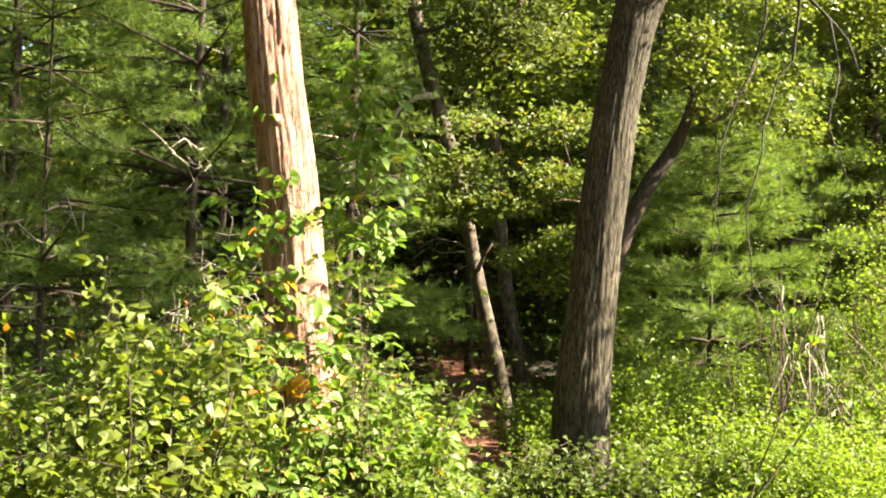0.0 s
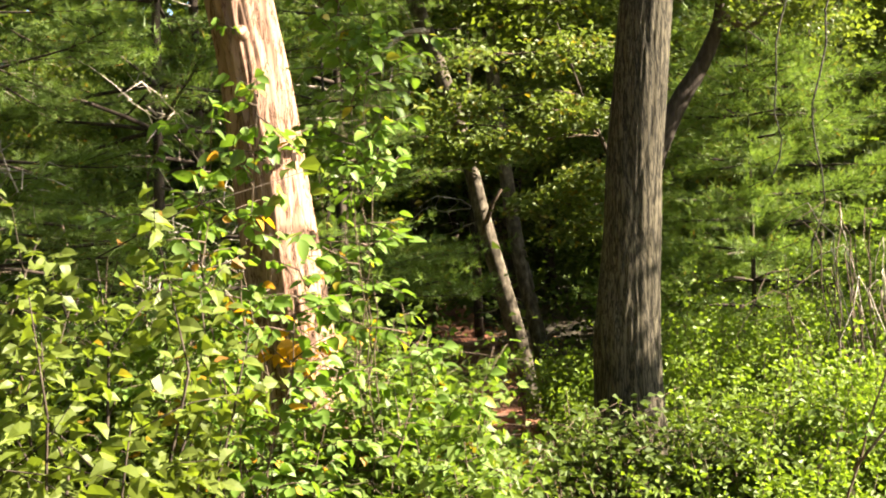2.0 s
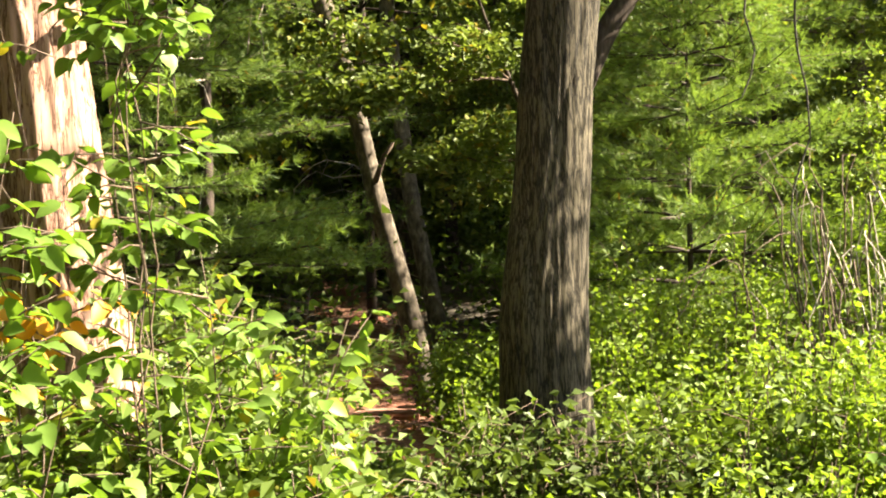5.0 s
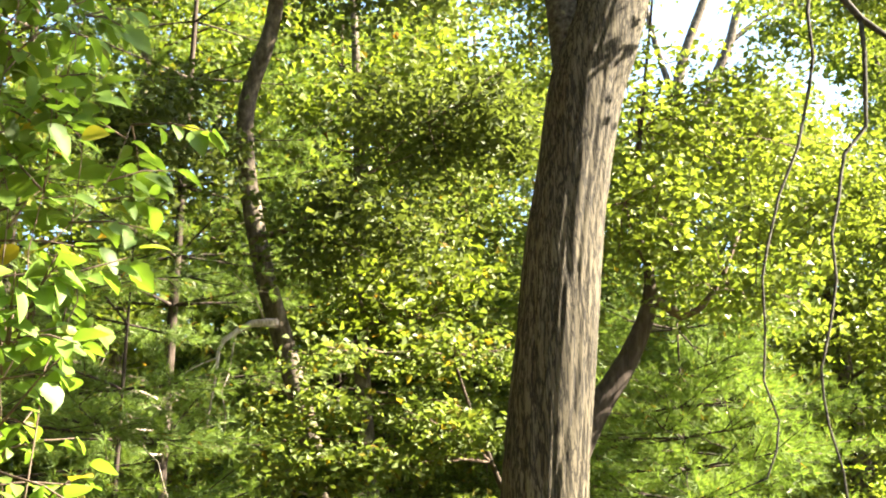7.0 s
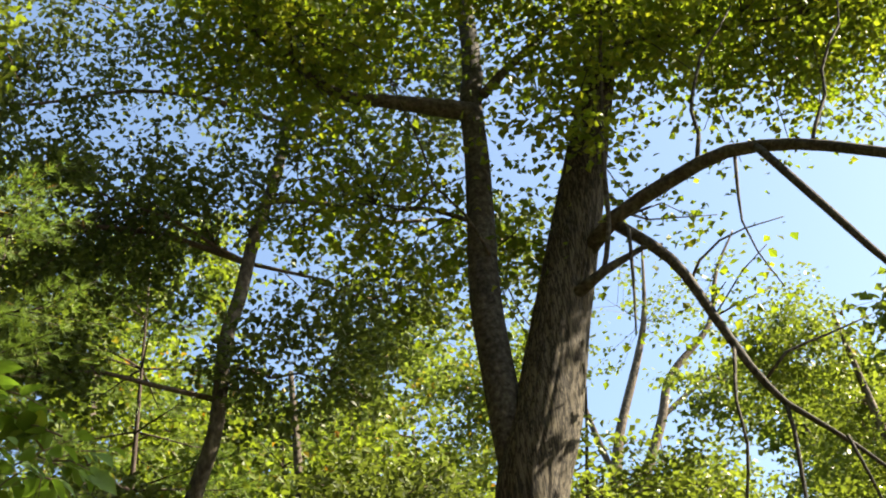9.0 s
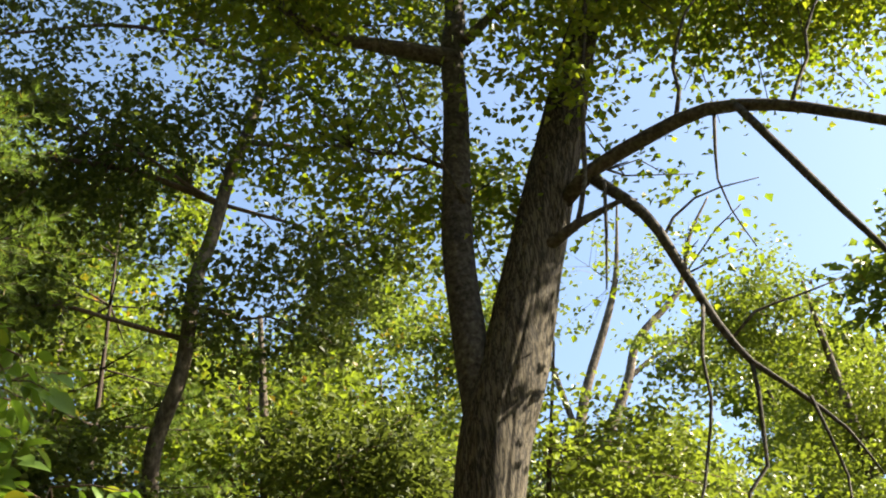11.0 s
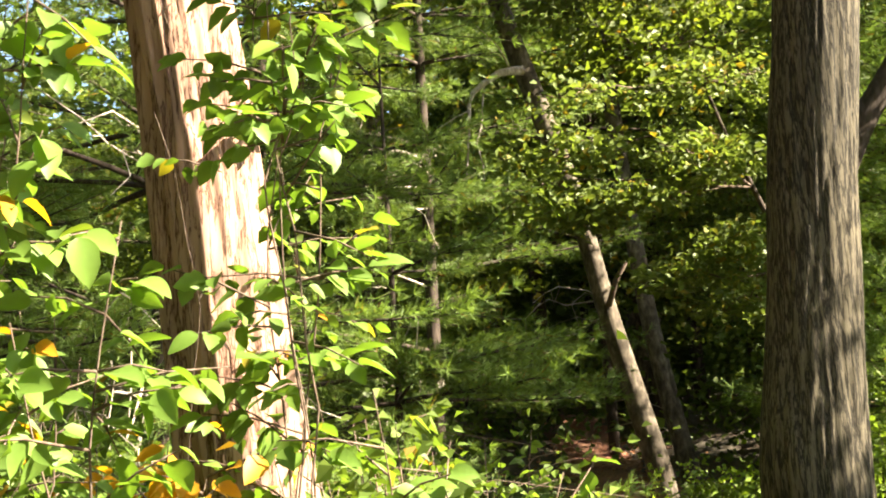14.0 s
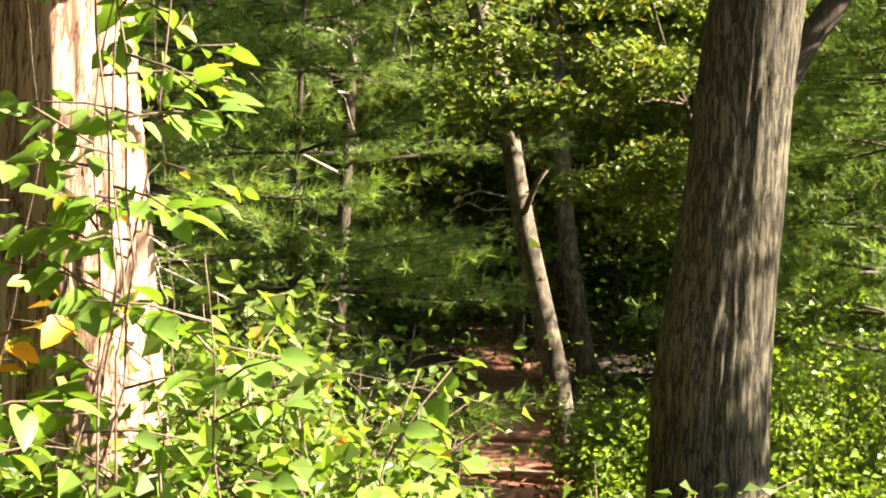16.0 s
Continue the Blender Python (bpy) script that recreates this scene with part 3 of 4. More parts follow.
broadleaf("cedar_tree", "leaning reddish cedar trunk with shredding sunlit bark", A_TRUNK, BARK_CEDAR,
          [((-1.35, 10.8, 6.2), (0.9, 0.9, 0.9), 24, 26)], LEAF_CANOPY, (0.07, 0.35), 12, 120, shreds,
          [[(-1.05, 10.48, 2.66, 0.05), (-1.04, 10.41, 2.68, 0.042), (-1.035, 10.38, 2.69, 0.03), (-1.035, 10.39, 2.69, 0.012)]], 0.035, "large trunks")

# ---- the leaning pair on the trail, and the crooked tree behind the fork ----
C_TRUNK = [(0.70, 16.5, 0.1, 0.12), (0.63, 16.5, 0.22, 0.104), (0.54, 16.5, 0.8, 0.096), (0.46, 16.5, 1.16, 0.093), (0.25, 16.5, 2.04, 0.081), (0.12, 16.5, 2.7, 0.075), (-0.02, 16.5, 3.25, 0.085), (-0.22, 16.5, 3.93, 0.085),
           (-0.40, 16.5, 4.55, 0.082), (-0.56, 16.4, 5.4, 0.076), (-0.55, 16.2, 5.9, 0.072), (-0.36, 16.0, 6.5, 0.066), (-0.29, 16.0, 7.4, 0.066), (-0.17, 16, 7.9, 0.064), (-0.02, 16, 8.7, 0.06), (0.18, 16, 9.44, 0.055), (0.33, 16, 10.56, 0.046), (0.5, 16, 13, 0.02)]
C_WHITE = [(-0.27, 16.4, 4.02, 0.04), (-0.45, 16.2, 3.96, 0.03), (-0.62, 16.1, 3.8, 0.02), (-0.7, 16.0, 3.5, 0.012), (-0.72, 15.95, 3.1, 0.006)]
C_STUBS = [(0.26, 16.42, 2.1, 0.025), (0.34, 16.3, 2.3, 0.02), (0.42, 16.25, 2.4, 0.01)]
C_SIDE = [(-0.45, 16.3, 4.7, 0.03), (-0.1, 16.1, 4.75, 0.022), (0.25, 15.9, 5.0, 0.015), (0.5, 15.8, 5.1, 0.008)]
oak = broadleaf("leaning_oak_tree", "slender leaning oak with mottled pale bark and a broken stub", C_TRUNK, BARK_PALE,
          [((1.3, 16.4, 5.7), (0.8, 0.5, 0.5), 40, 56), ((0.3, 15.8, 4.6), (1.0, 0.8, 0.5), 44, 57), ((1.1, 15.8, 5.6), (1.0, 0.8, 0.6), 44, 57), ((-1.2, 16.0, 5.4), (0.9, 0.8, 0.6), 50, 60), ((0.4, 15.8, 7.0), (1.1, 0.9, 0.7), 44, 57),
           ((-1.6, 15.6, 8.6), (1.5, 1.3, 1.2), 80, 99), ((-2.8, 15.4, 10.2), (1.6, 1.4, 1.3), 80, 99), ((-0.6, 15.6, 10.8), (1.6, 1.4, 1.2), 62, 69), ((0.8, 15.7, 9.2), (1.2, 1.2, 1.0), 44, 63), ((-4.2, 15.2, 9.0), (1.4, 1.2, 1.2), 70, 99), ((-4.0, 15.0, 12.0), (1.8, 1.4, 1.4), 50, 69),
           ((-2.4, 15.5, 6.9), (1.1, 1.0, 0.8), 60, 90), ((1.7, 16.2, 10.6), (1.1, 1.0, 1.0), 44, 63), ((1.2, 16.6, 8.2), (0.9, 0.9, 0.8), 40, 63), ((2.6, 16.6, 9.0), (0.8, 0.9, 0.8), 20, 51), ((0.4, 15.6, 12.4), (1.8, 1.5, 1.2), 56, 66)],
          LEAF_OAK, (0.070, 0.38), 13, 20, None, [C_STUBS, C_SIDE], 0.1, limb_bark=TWIG)
DEAD = [C_WHITE, [(-0.55, 16.15, 3.9, 0.008), (-0.62, 16.1, 3.4, 0.006), (-0.6, 16.05, 3.0, 0.003)], [(-0.35, 16.3, 4.0, 0.01), (-0.42, 16.2, 4.2, 0.006), (-0.6, 16.1, 4.35, 0.003)], [(-0.66, 16.05, 3.65, 0.007), (-0.9, 16.0, 3.5, 0.004), (-1.05, 16.0, 3.15, 0.002)]]
for k, pts in enumerate(DEAD):
    v, q, c = tube(kinked(pts, 0.018, 620 + k), 7, 0.1)
    part("dead_branch", mesh_of("dead_branch", local(v, C_TRUNK[0][:3]), [q, c], DEADWOOD), oak, "bleached broken dead branch")
broadleaf("understorey_tree", "small tree with sunlit layered leaf sprays over the trail", [(1.7, 16.1, 0.0, 0.04), (1.66, 16.0, 1.4, 0.032), (1.5, 15.9, 2.4, 0.024), (1.2, 15.8, 3.2, 0.014), (1.0, 15.8, 3.9, 0.006)], BARK_DARK,
          [((0.95, 15.6, 3.0), (0.7, 0.6, 0.20), 30, 30), ((-0.25, 15.7, 2.9), (0.45, 0.4, 0.12), 14, 24), ((1.25, 15.6, 2.4), (0.55, 0.5, 0.14), 22, 30), ((1.2, 15.8, 3.6), (0.9, 0.7, 0.22), 34, 30), ((0.5, 15.5, 2.75), (0.5, 0.4, 0.12), 18, 26), ((0.15, 15.6, 2.7), (0.5, 0.35, 0.16), 32, 28), ((0.0, 15.7, 3.15), (0.55, 0.45, 0.16), 26, 26), ((0.85, 15.6, 2.2), (0.5, 0.4, 0.13), 26, 26), ((1.2, 15.6, 1.95), (0.4, 0.35, 0.1), 16, 24), ((0.1, 15.7, 3.6), (0.5, 0.45, 0.14), 12, 22)],
          LEAF_SUNNY, (0.068, 0.36), 17, 10, None, (), 0.2, limb_bark=TWIG)
broadleaf("slim_dark_tree", "slim dark trunk beside the trail", [(0.95, 19, 0.4, 0.12), (0.90, 19, 0.7, 0.098), (0.70, 19, 1.8, 0.092), (0.60, 19, 2.6, 0.085), (0.45, 19, 4.5, 0.08), (0.4, 19, 7, 0.06), (0.3, 19, 9, 0.03)], BARK_PALE,
          [((0.9, 18.6, 4.9), (1.2, 0.9, 0.8), 46, 34), ((-0.2, 18.7, 6.6), (1.2, 0.9, 0.9), 46, 34), ((1.3, 18.7, 7.4), (1.3, 1.0, 1.0), 50, 34)], LEAF_CANOPY, (0.11, 0.36), 14, 14, None, (), 0.2, limb_bark=TWIG)
broadleaf("crooked_tree", "crooked dark young tree behind the forked trunk", [(1.0, 14.2, 0.0, 0.09), (1.25, 14.1, 1.2, 0.082), (1.5, 14, 2.2, 0.078), (1.73, 14, 2.74, 0.076), (1.96, 14, 3.09, 0.066), (2.11, 14, 3.42, 0.05), (2.13, 14, 3.7, 0.03), (2.08, 14, 4.1, 0.02), (2.3, 14, 5.6, 0.008)], BARK_DARK,
          [((2.0, 13.6, 3.9), (0.5, 0.4, 0.35), 24, 50), ((2.7, 13.8, 3.6), (0.8, 0.7, 0.6), 34, 64), ((2.2, 14.0, 4.7), (1.0, 0.8, 0.6), 44, 60), ((3.0, 14.3, 4.7), (0.9, 0.8, 0.5), 36, 60)], LEAF_GOLD, (0.052, 0.40), 15, 14, None,
          [[(2.12, 14, 3.5, 0.035), (2.3, 13.95, 3.35, 0.026), (2.5, 13.9, 3.5, 0.018), (2.7, 13.9, 3.9, 0.01)]], 0.12, limb_bark=TWIG)

# ---- broadleaved trees further in ----
broadleaf("bare_topped_tree", "tall grey tree with forked, thinly leaved top", [(6.6, 30, 1.8, 0.28), (6.9, 30, 7, 0.22), (7.2, 30, 12.4, 0.16), (7.3, 30, 13.1, 0.14), (7.56, 30, 14.2, 0.11), (8.4, 30, 16.3, 0.09), (8.8, 30, 17.6, 0.06), (9.2, 30, 20, 0.02)], BARK_PALE,
          [((8.4, 30, 17.5), (2.2, 1.5, 2.0), 34, 12), ((6.2, 30, 16.2), (1.8, 1.5, 2.2), 40, 22), ((10.8, 30, 18.5), (1.6, 1.2, 1.6), 16, 8)], LEAF_GOLD, (0.13, 0.38), 16, 12, None,
          [[(7.31, 30, 13.0, 0.08), (6.89, 30, 15.0, 0.06), (6.7, 30, 17, 0.03)], [(7.3, 30, 11.0, 0.13), (7.62, 30, 12.4, 0.12), (8.58, 30, 14.5, 0.11), (9.05, 30, 15.7, 0.09), (10.28, 30, 17.1, 0.07), (10.86, 30, 18.7, 0.05), (11.6, 30, 20, 0.02)],
           [(8.6, 30, 14.6, 0.06), (9.6, 30, 15.4, 0.05), (11, 30, 16.2, 0.03)]], 0.4)
WOOD = [
    ("gold", 5.2, 18.2, 6.6, 2.0, 21), ("gold", 7.9, 19.5, 8.8, 2.2, 22), ("sunny", 2.6, 20.0, 8.4, 2.3, 23), ("sunny", 0.6, 23.5, 11.0, 2.9, 24), ("canopy", -2.6, 22.0, 12.5, 3.0, 25), ("sunny", 2.6, 27.0, 11.5, 2.6, 34), ("canopy", -1.6, 27.0, 13.0, 3.2, 35),
    ("canopy", -6.0, 19.0, 14.0, 3.2, 26), ("sunny", 4.9, 25.0, 8.5, 2.6, 27), ("gold", 10.5, 26.0, 11.5, 3.2, 28), ("canopy", -5.5, 27.0, 17.0, 3.6, 29), ("canopy", 0.0, 31.0, 13.5, 3.6, 30),
]
KINDS = {"gold": (LEAF_GOLD, "yellow-green broadleaved tree in full sun"), "sunny": (LEAF_SUNNY, "bright green broadleaved tree at the wood's edge"), "canopy": (LEAF_CANOPY, "tall dull green broadleaved tree in the wood")}
for kind, x, y, top, wide, seed in WOOD:
    rng = np.random.default_rng(seed)
    z0 = ground_z(x, y) - 0.1
    lean = rng.normal(0, 0.4, 2)
    trunk = [(x, y, z0, 0.16 + 0.004 * top), (x + lean[0] * 0.3, y + lean[1] * 0.3, z0 + top * 0.35, 0.13), (x + lean[0], y + lean[1], z0 + top * 0.7, 0.08), (x + lean[0] * 1.3, y + lean[1], z0 + top, 0.02)]
    crowns = []
    for k in range(9):
        f = (k + 0.5) / 9
        h = z0 + top * (0.16 + 0.84 * f)
        w = wide * (0.75 + 0.5 * math.sin(f * 3.0)) * 0.62
        a = k * 2.4 + seed
        crowns.append(((x + lean[0] * f + math.cos(a) * w * 0.75, y + math.sin(a) * w * 0.6, h), (w * 0.85, w * 0.8, top * 0.115), 60, 86 if y < 21 else 40))
    broadleaf("woodland_tree", KINDS[kind][1], trunk, BARK_PALE, crowns, KINDS[kind][0], (0.064 if y < 21 else 0.12, 0.42), seed, 9, None, (), 0.5, limb_bark=TWIG)

# Unseen tree added to shade oak and pines and dapple the maple's trunk.
broadleaf("unseen_shade_tree", "unseen tall maple with a high spreading crown, added to cast shade", [(6.5, 12.9, 0.0, 0.2), (6.5, 12.9, 5, 0.16), (6.0, 14.0, 10, 0.1), (5.6, 14.5, 15, 0.03)], BARK_LIMB,
          [((5.0, 14.8, 10.8), (1.8, 1.5, 0.9), 60, 40), ((3.6, 15.0, 11.2), (1.5, 1.4, 0.9), 60, 40), ((4.4, 14.6, 12.8), (2.0, 1.7, 1.0), 60, 40), ((6.4, 14.6, 12.0), (1.8, 1.6, 1.2), 60, 40), ((2.6, 15.4, 12.6), (1.5, 1.4, 0.9), 60, 40), ((5.4, 14.6, 14.6), (1.8, 1.6, 1.0), 50, 40), ((6.2, 13.1, 9.4), (1.6, 1.1, 0.9), 60, 40), ((5.6, 11.3, 4.8), (0.7, 0.5, 0.9), 16, 18)], LEAF_MAPLE, (0.11, 0.42), 18, 10, None, (), 0.4, limb_bark=TWIG)

# ---- unseen tall trees added on the sunward side to shade the hollow ----
for k, (x, y, top) in enumerate([(13.0, 22.0, 12.8), (13.6, 25.0, 13.8), (12.6, 28.6, 13.8)]):
    rng = np.random.default_rng(430 + k)
    z0 = ground_z(x, y) - 0.1
    crowns = [((x + rng.normal(0, 0.9), y + rng.normal(0, 0.7), z0 + top * (0.3 + 0.078 * q)), (1.9, 1.5, 0.9), 40, 30) for q in range(9)]
    broadleaf("woodland_tree", "unseen tall green broadleaved tree, added on the sunny side for shade", [(x, y, z0, 0.2), (x, y, z0 + top * 0.5, 0.14), (x + 0.2, y, z0 + top, 0.03)], BARK_PALE, crowns, LEAF_CANOPY, (0.2, 0.42), 430 + k, 9, None, (), 0.5, limb_bark=TWIG)

# ---- pines ----
for args in [(-2.3, 13.6, 7.5, 1.9, 41, 0.7, 0.10, 12, 1.2, (0.1, 0.1), 14), (-4.2, 14.5, 9.5, 2.3, 42, 0.5, 0.13, 13, 1.1, (0, 0), 14), (-1.3, 17.6, 9.0, 2.0, 43, 1.5, 0.13, 12, 1.1, (0.1, 0), 8),
             (-3.0, 18.5, 11.0, 2.4, 44, 0.8, 0.15, 13, 1.0, (0, 0), 10), (-1.1, 14.6, 4.2, 1.3, 51, 0.4, 0.06, 9, 1.5, (0, 0), 4), (-3.2, 12.6, 4.6, 1.4, 52, 0.4, 0.06, 9, 1.3, (0, 0), 6), (2.45, 14.9, 3.9, 1.3, 45, 0.4, 0.05, 15, 2.2, (0.1, 0), 0),
             (3.7, 17.0, 4.6, 1.5, 47, 0.4, 0.07, 9, 1.6, (0, 0), 0), (0.2, 21.5, 9.5, 2.2, 48, 2.6, 0.14, 11, 1.0, (0, 0), 8), (3.3, 20.8, 7.5, 1.9, 49, 0.6, 0.12, 11, 1.2, (0, 0), 4), (5.6, 22.0, 8.5, 2.1, 50, 0.6, 0.12, 11, 1.0, (0, 0), 0)]:
    x, y, height, spread, seed, low, r, whorls, density, lean, dead = args
    pine("soft-needled pine with feathery drooping branches", x, y, height, spread, seed, low, r, whorls, density, lean, dead)

# ---- closing the wood: thicket under the trees and the far woods ----
def thicket(name, label, count, xr, yr, base, top, size, mat, seed):
    """Leafage too far off to count, in loose heaps from the ground up."""
    rng = np.random.default_rng(seed)
    heaps = max(8, count // 160)
    hx, hy = rng.uniform(*xr, heaps), rng.uniform(*yr, heaps)
    hz = np.array([ground_z(a, b) for a, b in zip(hx, hy)]) + base + (top - base) * rng.uniform(0, 1, heaps) ** 1.1
    pick = rng.integers(0, heaps, count)
    wide = rng.uniform(0.5, 1.3, heaps)[pick][:, None] * min(size * 6, 2.2)
    at = np.stack([hx, hy, hz], 1)[pick] + rng.normal(0, 1, (count, 3)) * wide * np.array([1, 0.8, 0.55])
    at[:, 2] = np.maximum(at[:, 2], np.interp(at[:, 1], [16, 24, 60], [0.2, 1.1, 3.0]))
    at[:, 0] = np.clip(at[:, 0], xr[0] - 4, xr[1] + 2.5)
    at[:, 1] = np.clip(at[:, 1], yr[0] - 2.5, yr[1] + 4)
    v, f = leaves(rng, at, size, 0.42)
    tagged(new(name, mesh_of(name, v, f, mat, False)), label, "foliage", "", "stuff")


# The LEAF_DARK thickets carry the wood's shade in their leaf colour.
thicket("forest_thicket", "green thicket on the wooded slope, coloured dark for shade", 36000, (-13, 12), (25, 33), 0.2, 4.8, 0.22, LEAF_DARK, 61)
thicket("forest_floor_growth", "low green growth on the forest floor, coloured dark for shade", 15000, (1.15, 9), (16.8, 25), 0.1, 1.2, 0.10, LEAF_DARK, 66)
thicket("forest_floor_growth", "low green growth on the forest floor, coloured dark for shade", 14000, (-7, -0.45), (15.5, 24), 0.1, 1.2, 0.10, LEAF_DARK, 67)
thicket("far_woods", "far green wall of woodland behind the trees", 46000, (-34, 36), (41, 49), 0.2, 11.5, 0.50, LEAF_CANOPY, 62)
for k, (x, y) in enumerate([(-0.6, 24.0), (0.35, 26.5), (1.5, 25.0), (-1.9, 25.5), (1.0, 29.0), (2.6, 26.5), (-0.1, 29.5), (-3.4, 24.5), (3.4, 30.0), (0.75, 23.0)]):
    rng = np.random.default_rng(300 + k)
    z0, tall = ground_z(x, y) - 0.1, rng.uniform(6, 9)
    dx = rng.normal(0, 0.4)
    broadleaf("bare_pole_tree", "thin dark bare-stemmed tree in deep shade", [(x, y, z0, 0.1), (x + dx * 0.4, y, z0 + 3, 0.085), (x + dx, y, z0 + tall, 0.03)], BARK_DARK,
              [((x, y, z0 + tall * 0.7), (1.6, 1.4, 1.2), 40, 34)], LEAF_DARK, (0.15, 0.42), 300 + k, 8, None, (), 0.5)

thicket("forest_thicket", "thicket at the back of the wood, coloured dark for shade", 34000, (-22, 22), (33, 40), 0.0, 5.5, 0.55, LEAF_DARK, 68)
# Leaf walls outside the view, added to hold back sky light.
thicket("unseen_woods", "unseen wall of leafage behind the walker, added to block sky light", 9000, (-26, 20), (-24, -12), 0.3, 15.0, 0.8, LEAF_CANOPY, 63)
thicket("unseen_woods", "unseen wall of leafage along the open side, added to block sky light", 9000, (-26, -14), (-12, 26), 0.3, 16.0, 0.8, LEAF_CANOPY, 64)
thicket("unseen_woods", "unseen low wall of leafage along the sunny side, added to block sky light", 7000, (26, 36), (-14, 40), 0.3, 9.0, 0.8, LEAF_CANOPY, 65)
# Unseen trees behind and left of the walker, added to cut sky fill.
for k, (x, y, top) in enumerate([(-6.5, 4.5, 11), (-5.0, -2.5, 12), (-9.5, 9.5, 13), (1.5, -6.0, 12), (-2.2, 2.5, 13), (-4.2, 6.0, 13), (0.2, -1.5, 13), (-5.6, 9.6, 12), (-7.4, 13.0, 12)]):
    rng = np.random.default_rng(400 + k)
    z0 = ground_z(x, y) - 0.1
    crowns = [((x + rng.normal(0, 1.2), y + rng.normal(0, 1.2), z0 + top * (0.34 + 0.075 * q)), (2.1, 2.1, 1.0), 30, 26) for q in range(9)]
    broadleaf("woodland_tree", "unseen tall dull green broadleaved tree, added to cut fill light", [(x, y, z0, 0.2), (x, y, z0 + top * 0.5, 0.14), (x + 0.2, y, z0 + top, 0.03)], BARK_PALE, crowns, LEAF_CANOPY, (0.3, 0.42), 400 + k, 9, None, (), 0.5, limb_bark=TWIG)

# ---- undergrowth ----
rng_u = np.random.default_rng(7)
for k in range(40):
    x, y = rng_u.uniform(-3.0, -0.4), rng_u.uniform(8.8, 12.6)
    if y < 9.7:
        x = min(x, -0.8)
    tall = rng_u.uniform(0.8, 1.4) + 0.08 * (y - 10)
    if y < 10.6 and -1.2 < x < -0.5:
        tall = min(tall, 0.9)
    shrub("leafy_shrub", "bright broad-leaved shrub below the cedar", "shrub", x, y, rng_u.uniform(0.32, 0.55), tall, 16, 36, (0.056, 0.40), LEAF_SHRUB, 100 + k)
for k in range(24):
    x, y = rng_u.uniform(-0.55, 0.28), rng_u.uniform(9.4, 12.8)
    shrub("leafy_shrub", "arching green shrub between trail and cedar", "shrub", x, y, rng_u.uniform(0.28, 0.45), max(0.35, rng_u.uniform(0.75, 1.25) - 1.2 * max(0, x + 0.28)), 16, 36, (0.054, 0.36), LEAF_SHRUB, 140 + k)
for k, (x, y, h) in enumerate([(-0.42, 9.85, 1.35), (-0.25, 10.0, 1.3), (-0.1, 9.8, 1.1), (-0.35, 10.3, 1.5), (-0.12, 10.4, 1.2), (-0.3, 9.6, 1.05), (-1.32, 9.7, 1.5), (-1.5, 9.6, 1.7), (-1.45, 10.2, 1.6), (-1.65, 9.9, 1.9), (-0.85, 9.6, 0.9), (-0.62, 9.65, 0.95)]):
    shrub("leafy_shrub", "tall bright shrub crowding the cedar's foot", "shrub", x, y, 0.3, h, 14, 60, (0.054, 0.40), LEAF_SHRUB, 330 + k, start=0.25)
for k in range(70):
    y = rng_u.uniform(9.6, 15.6)
    x = rng_u.uniform(1.15, 0.42 * (y - 2.5))
    shrub("weed_clump", "sunlit clump of fine-leaved weeds", "weeds", x, y, rng_u.uniform(0.35, 0.6), rng_u.uniform(0.5, 1.1) + 0.08 * (y - 10), 26, 44, (0.038, 0.36), LEAF_HERB, 170 + k, thick=0.003, own=False, flat=0.2)
for k, (x, y, h) in enumerate([(1.8, 13.9, 1.5), (2.6, 13.8, 1.7), (3.3, 13.6, 1.7), (3.7, 14.4, 2.0), (4.3, 14.8, 2.2), (4.0, 13.8, 3.2), (4.6, 14.0, 3.0), (4.4, 14.6, 3.4)]):
    shrub("tall_shrub", "tall airy shrub with small sunlit leaves", "shrub", x, y, 0.55, h, 16, 100, (0.038, 0.40), LEAF_HERB, 360 + k, start=0.2, thick=0.005, upright=0.5, own=False)
for k in range(9):
    x, y = 0.5 + 0.15 * k, 10.75 + rng_u.uniform(-0.15, 0.35)
    shrub("glossy_shrub", "dark glossy-leaved shrub at the foot of the forked tree", "shrub", x, y, 0.3, rng_u.uniform(0.72, 0.95), 18, 34, (0.052, 0.36), LEAF_DARK, 250 + k)
for k in range(18):
    x, y = rng_u.uniform(0.8, 1.8), rng_u.uniform(12.4, 15.6)
    shrub("weed_clump", "light green weeds beside the trail", "weeds", x, y, 0.35, rng_u.uniform(0.6, 1.05), 26, 36, (0.04, 0.38), LEAF_HERB, 270 + k, thick=0.003, own=False, flat=0.2)
for k, (x, y, h) in enumerate([(-1.28, 7.9, 1.75), (-1.06, 7.7, 1.55), (-0.86, 8.2, 1.7), (-1.5, 8.5, 1.9), (-1.75, 8.3, 1.6)]):
    shrub("sapling", "thin dark-stemmed sapling with broad leaves", "sapling", x, y, 0.26, h, 4, 76, (0.06, 0.40), LEAF_CANOPY, 300 + k, start=0.4, thick=0.011, stem_mat=BARK_DARK)


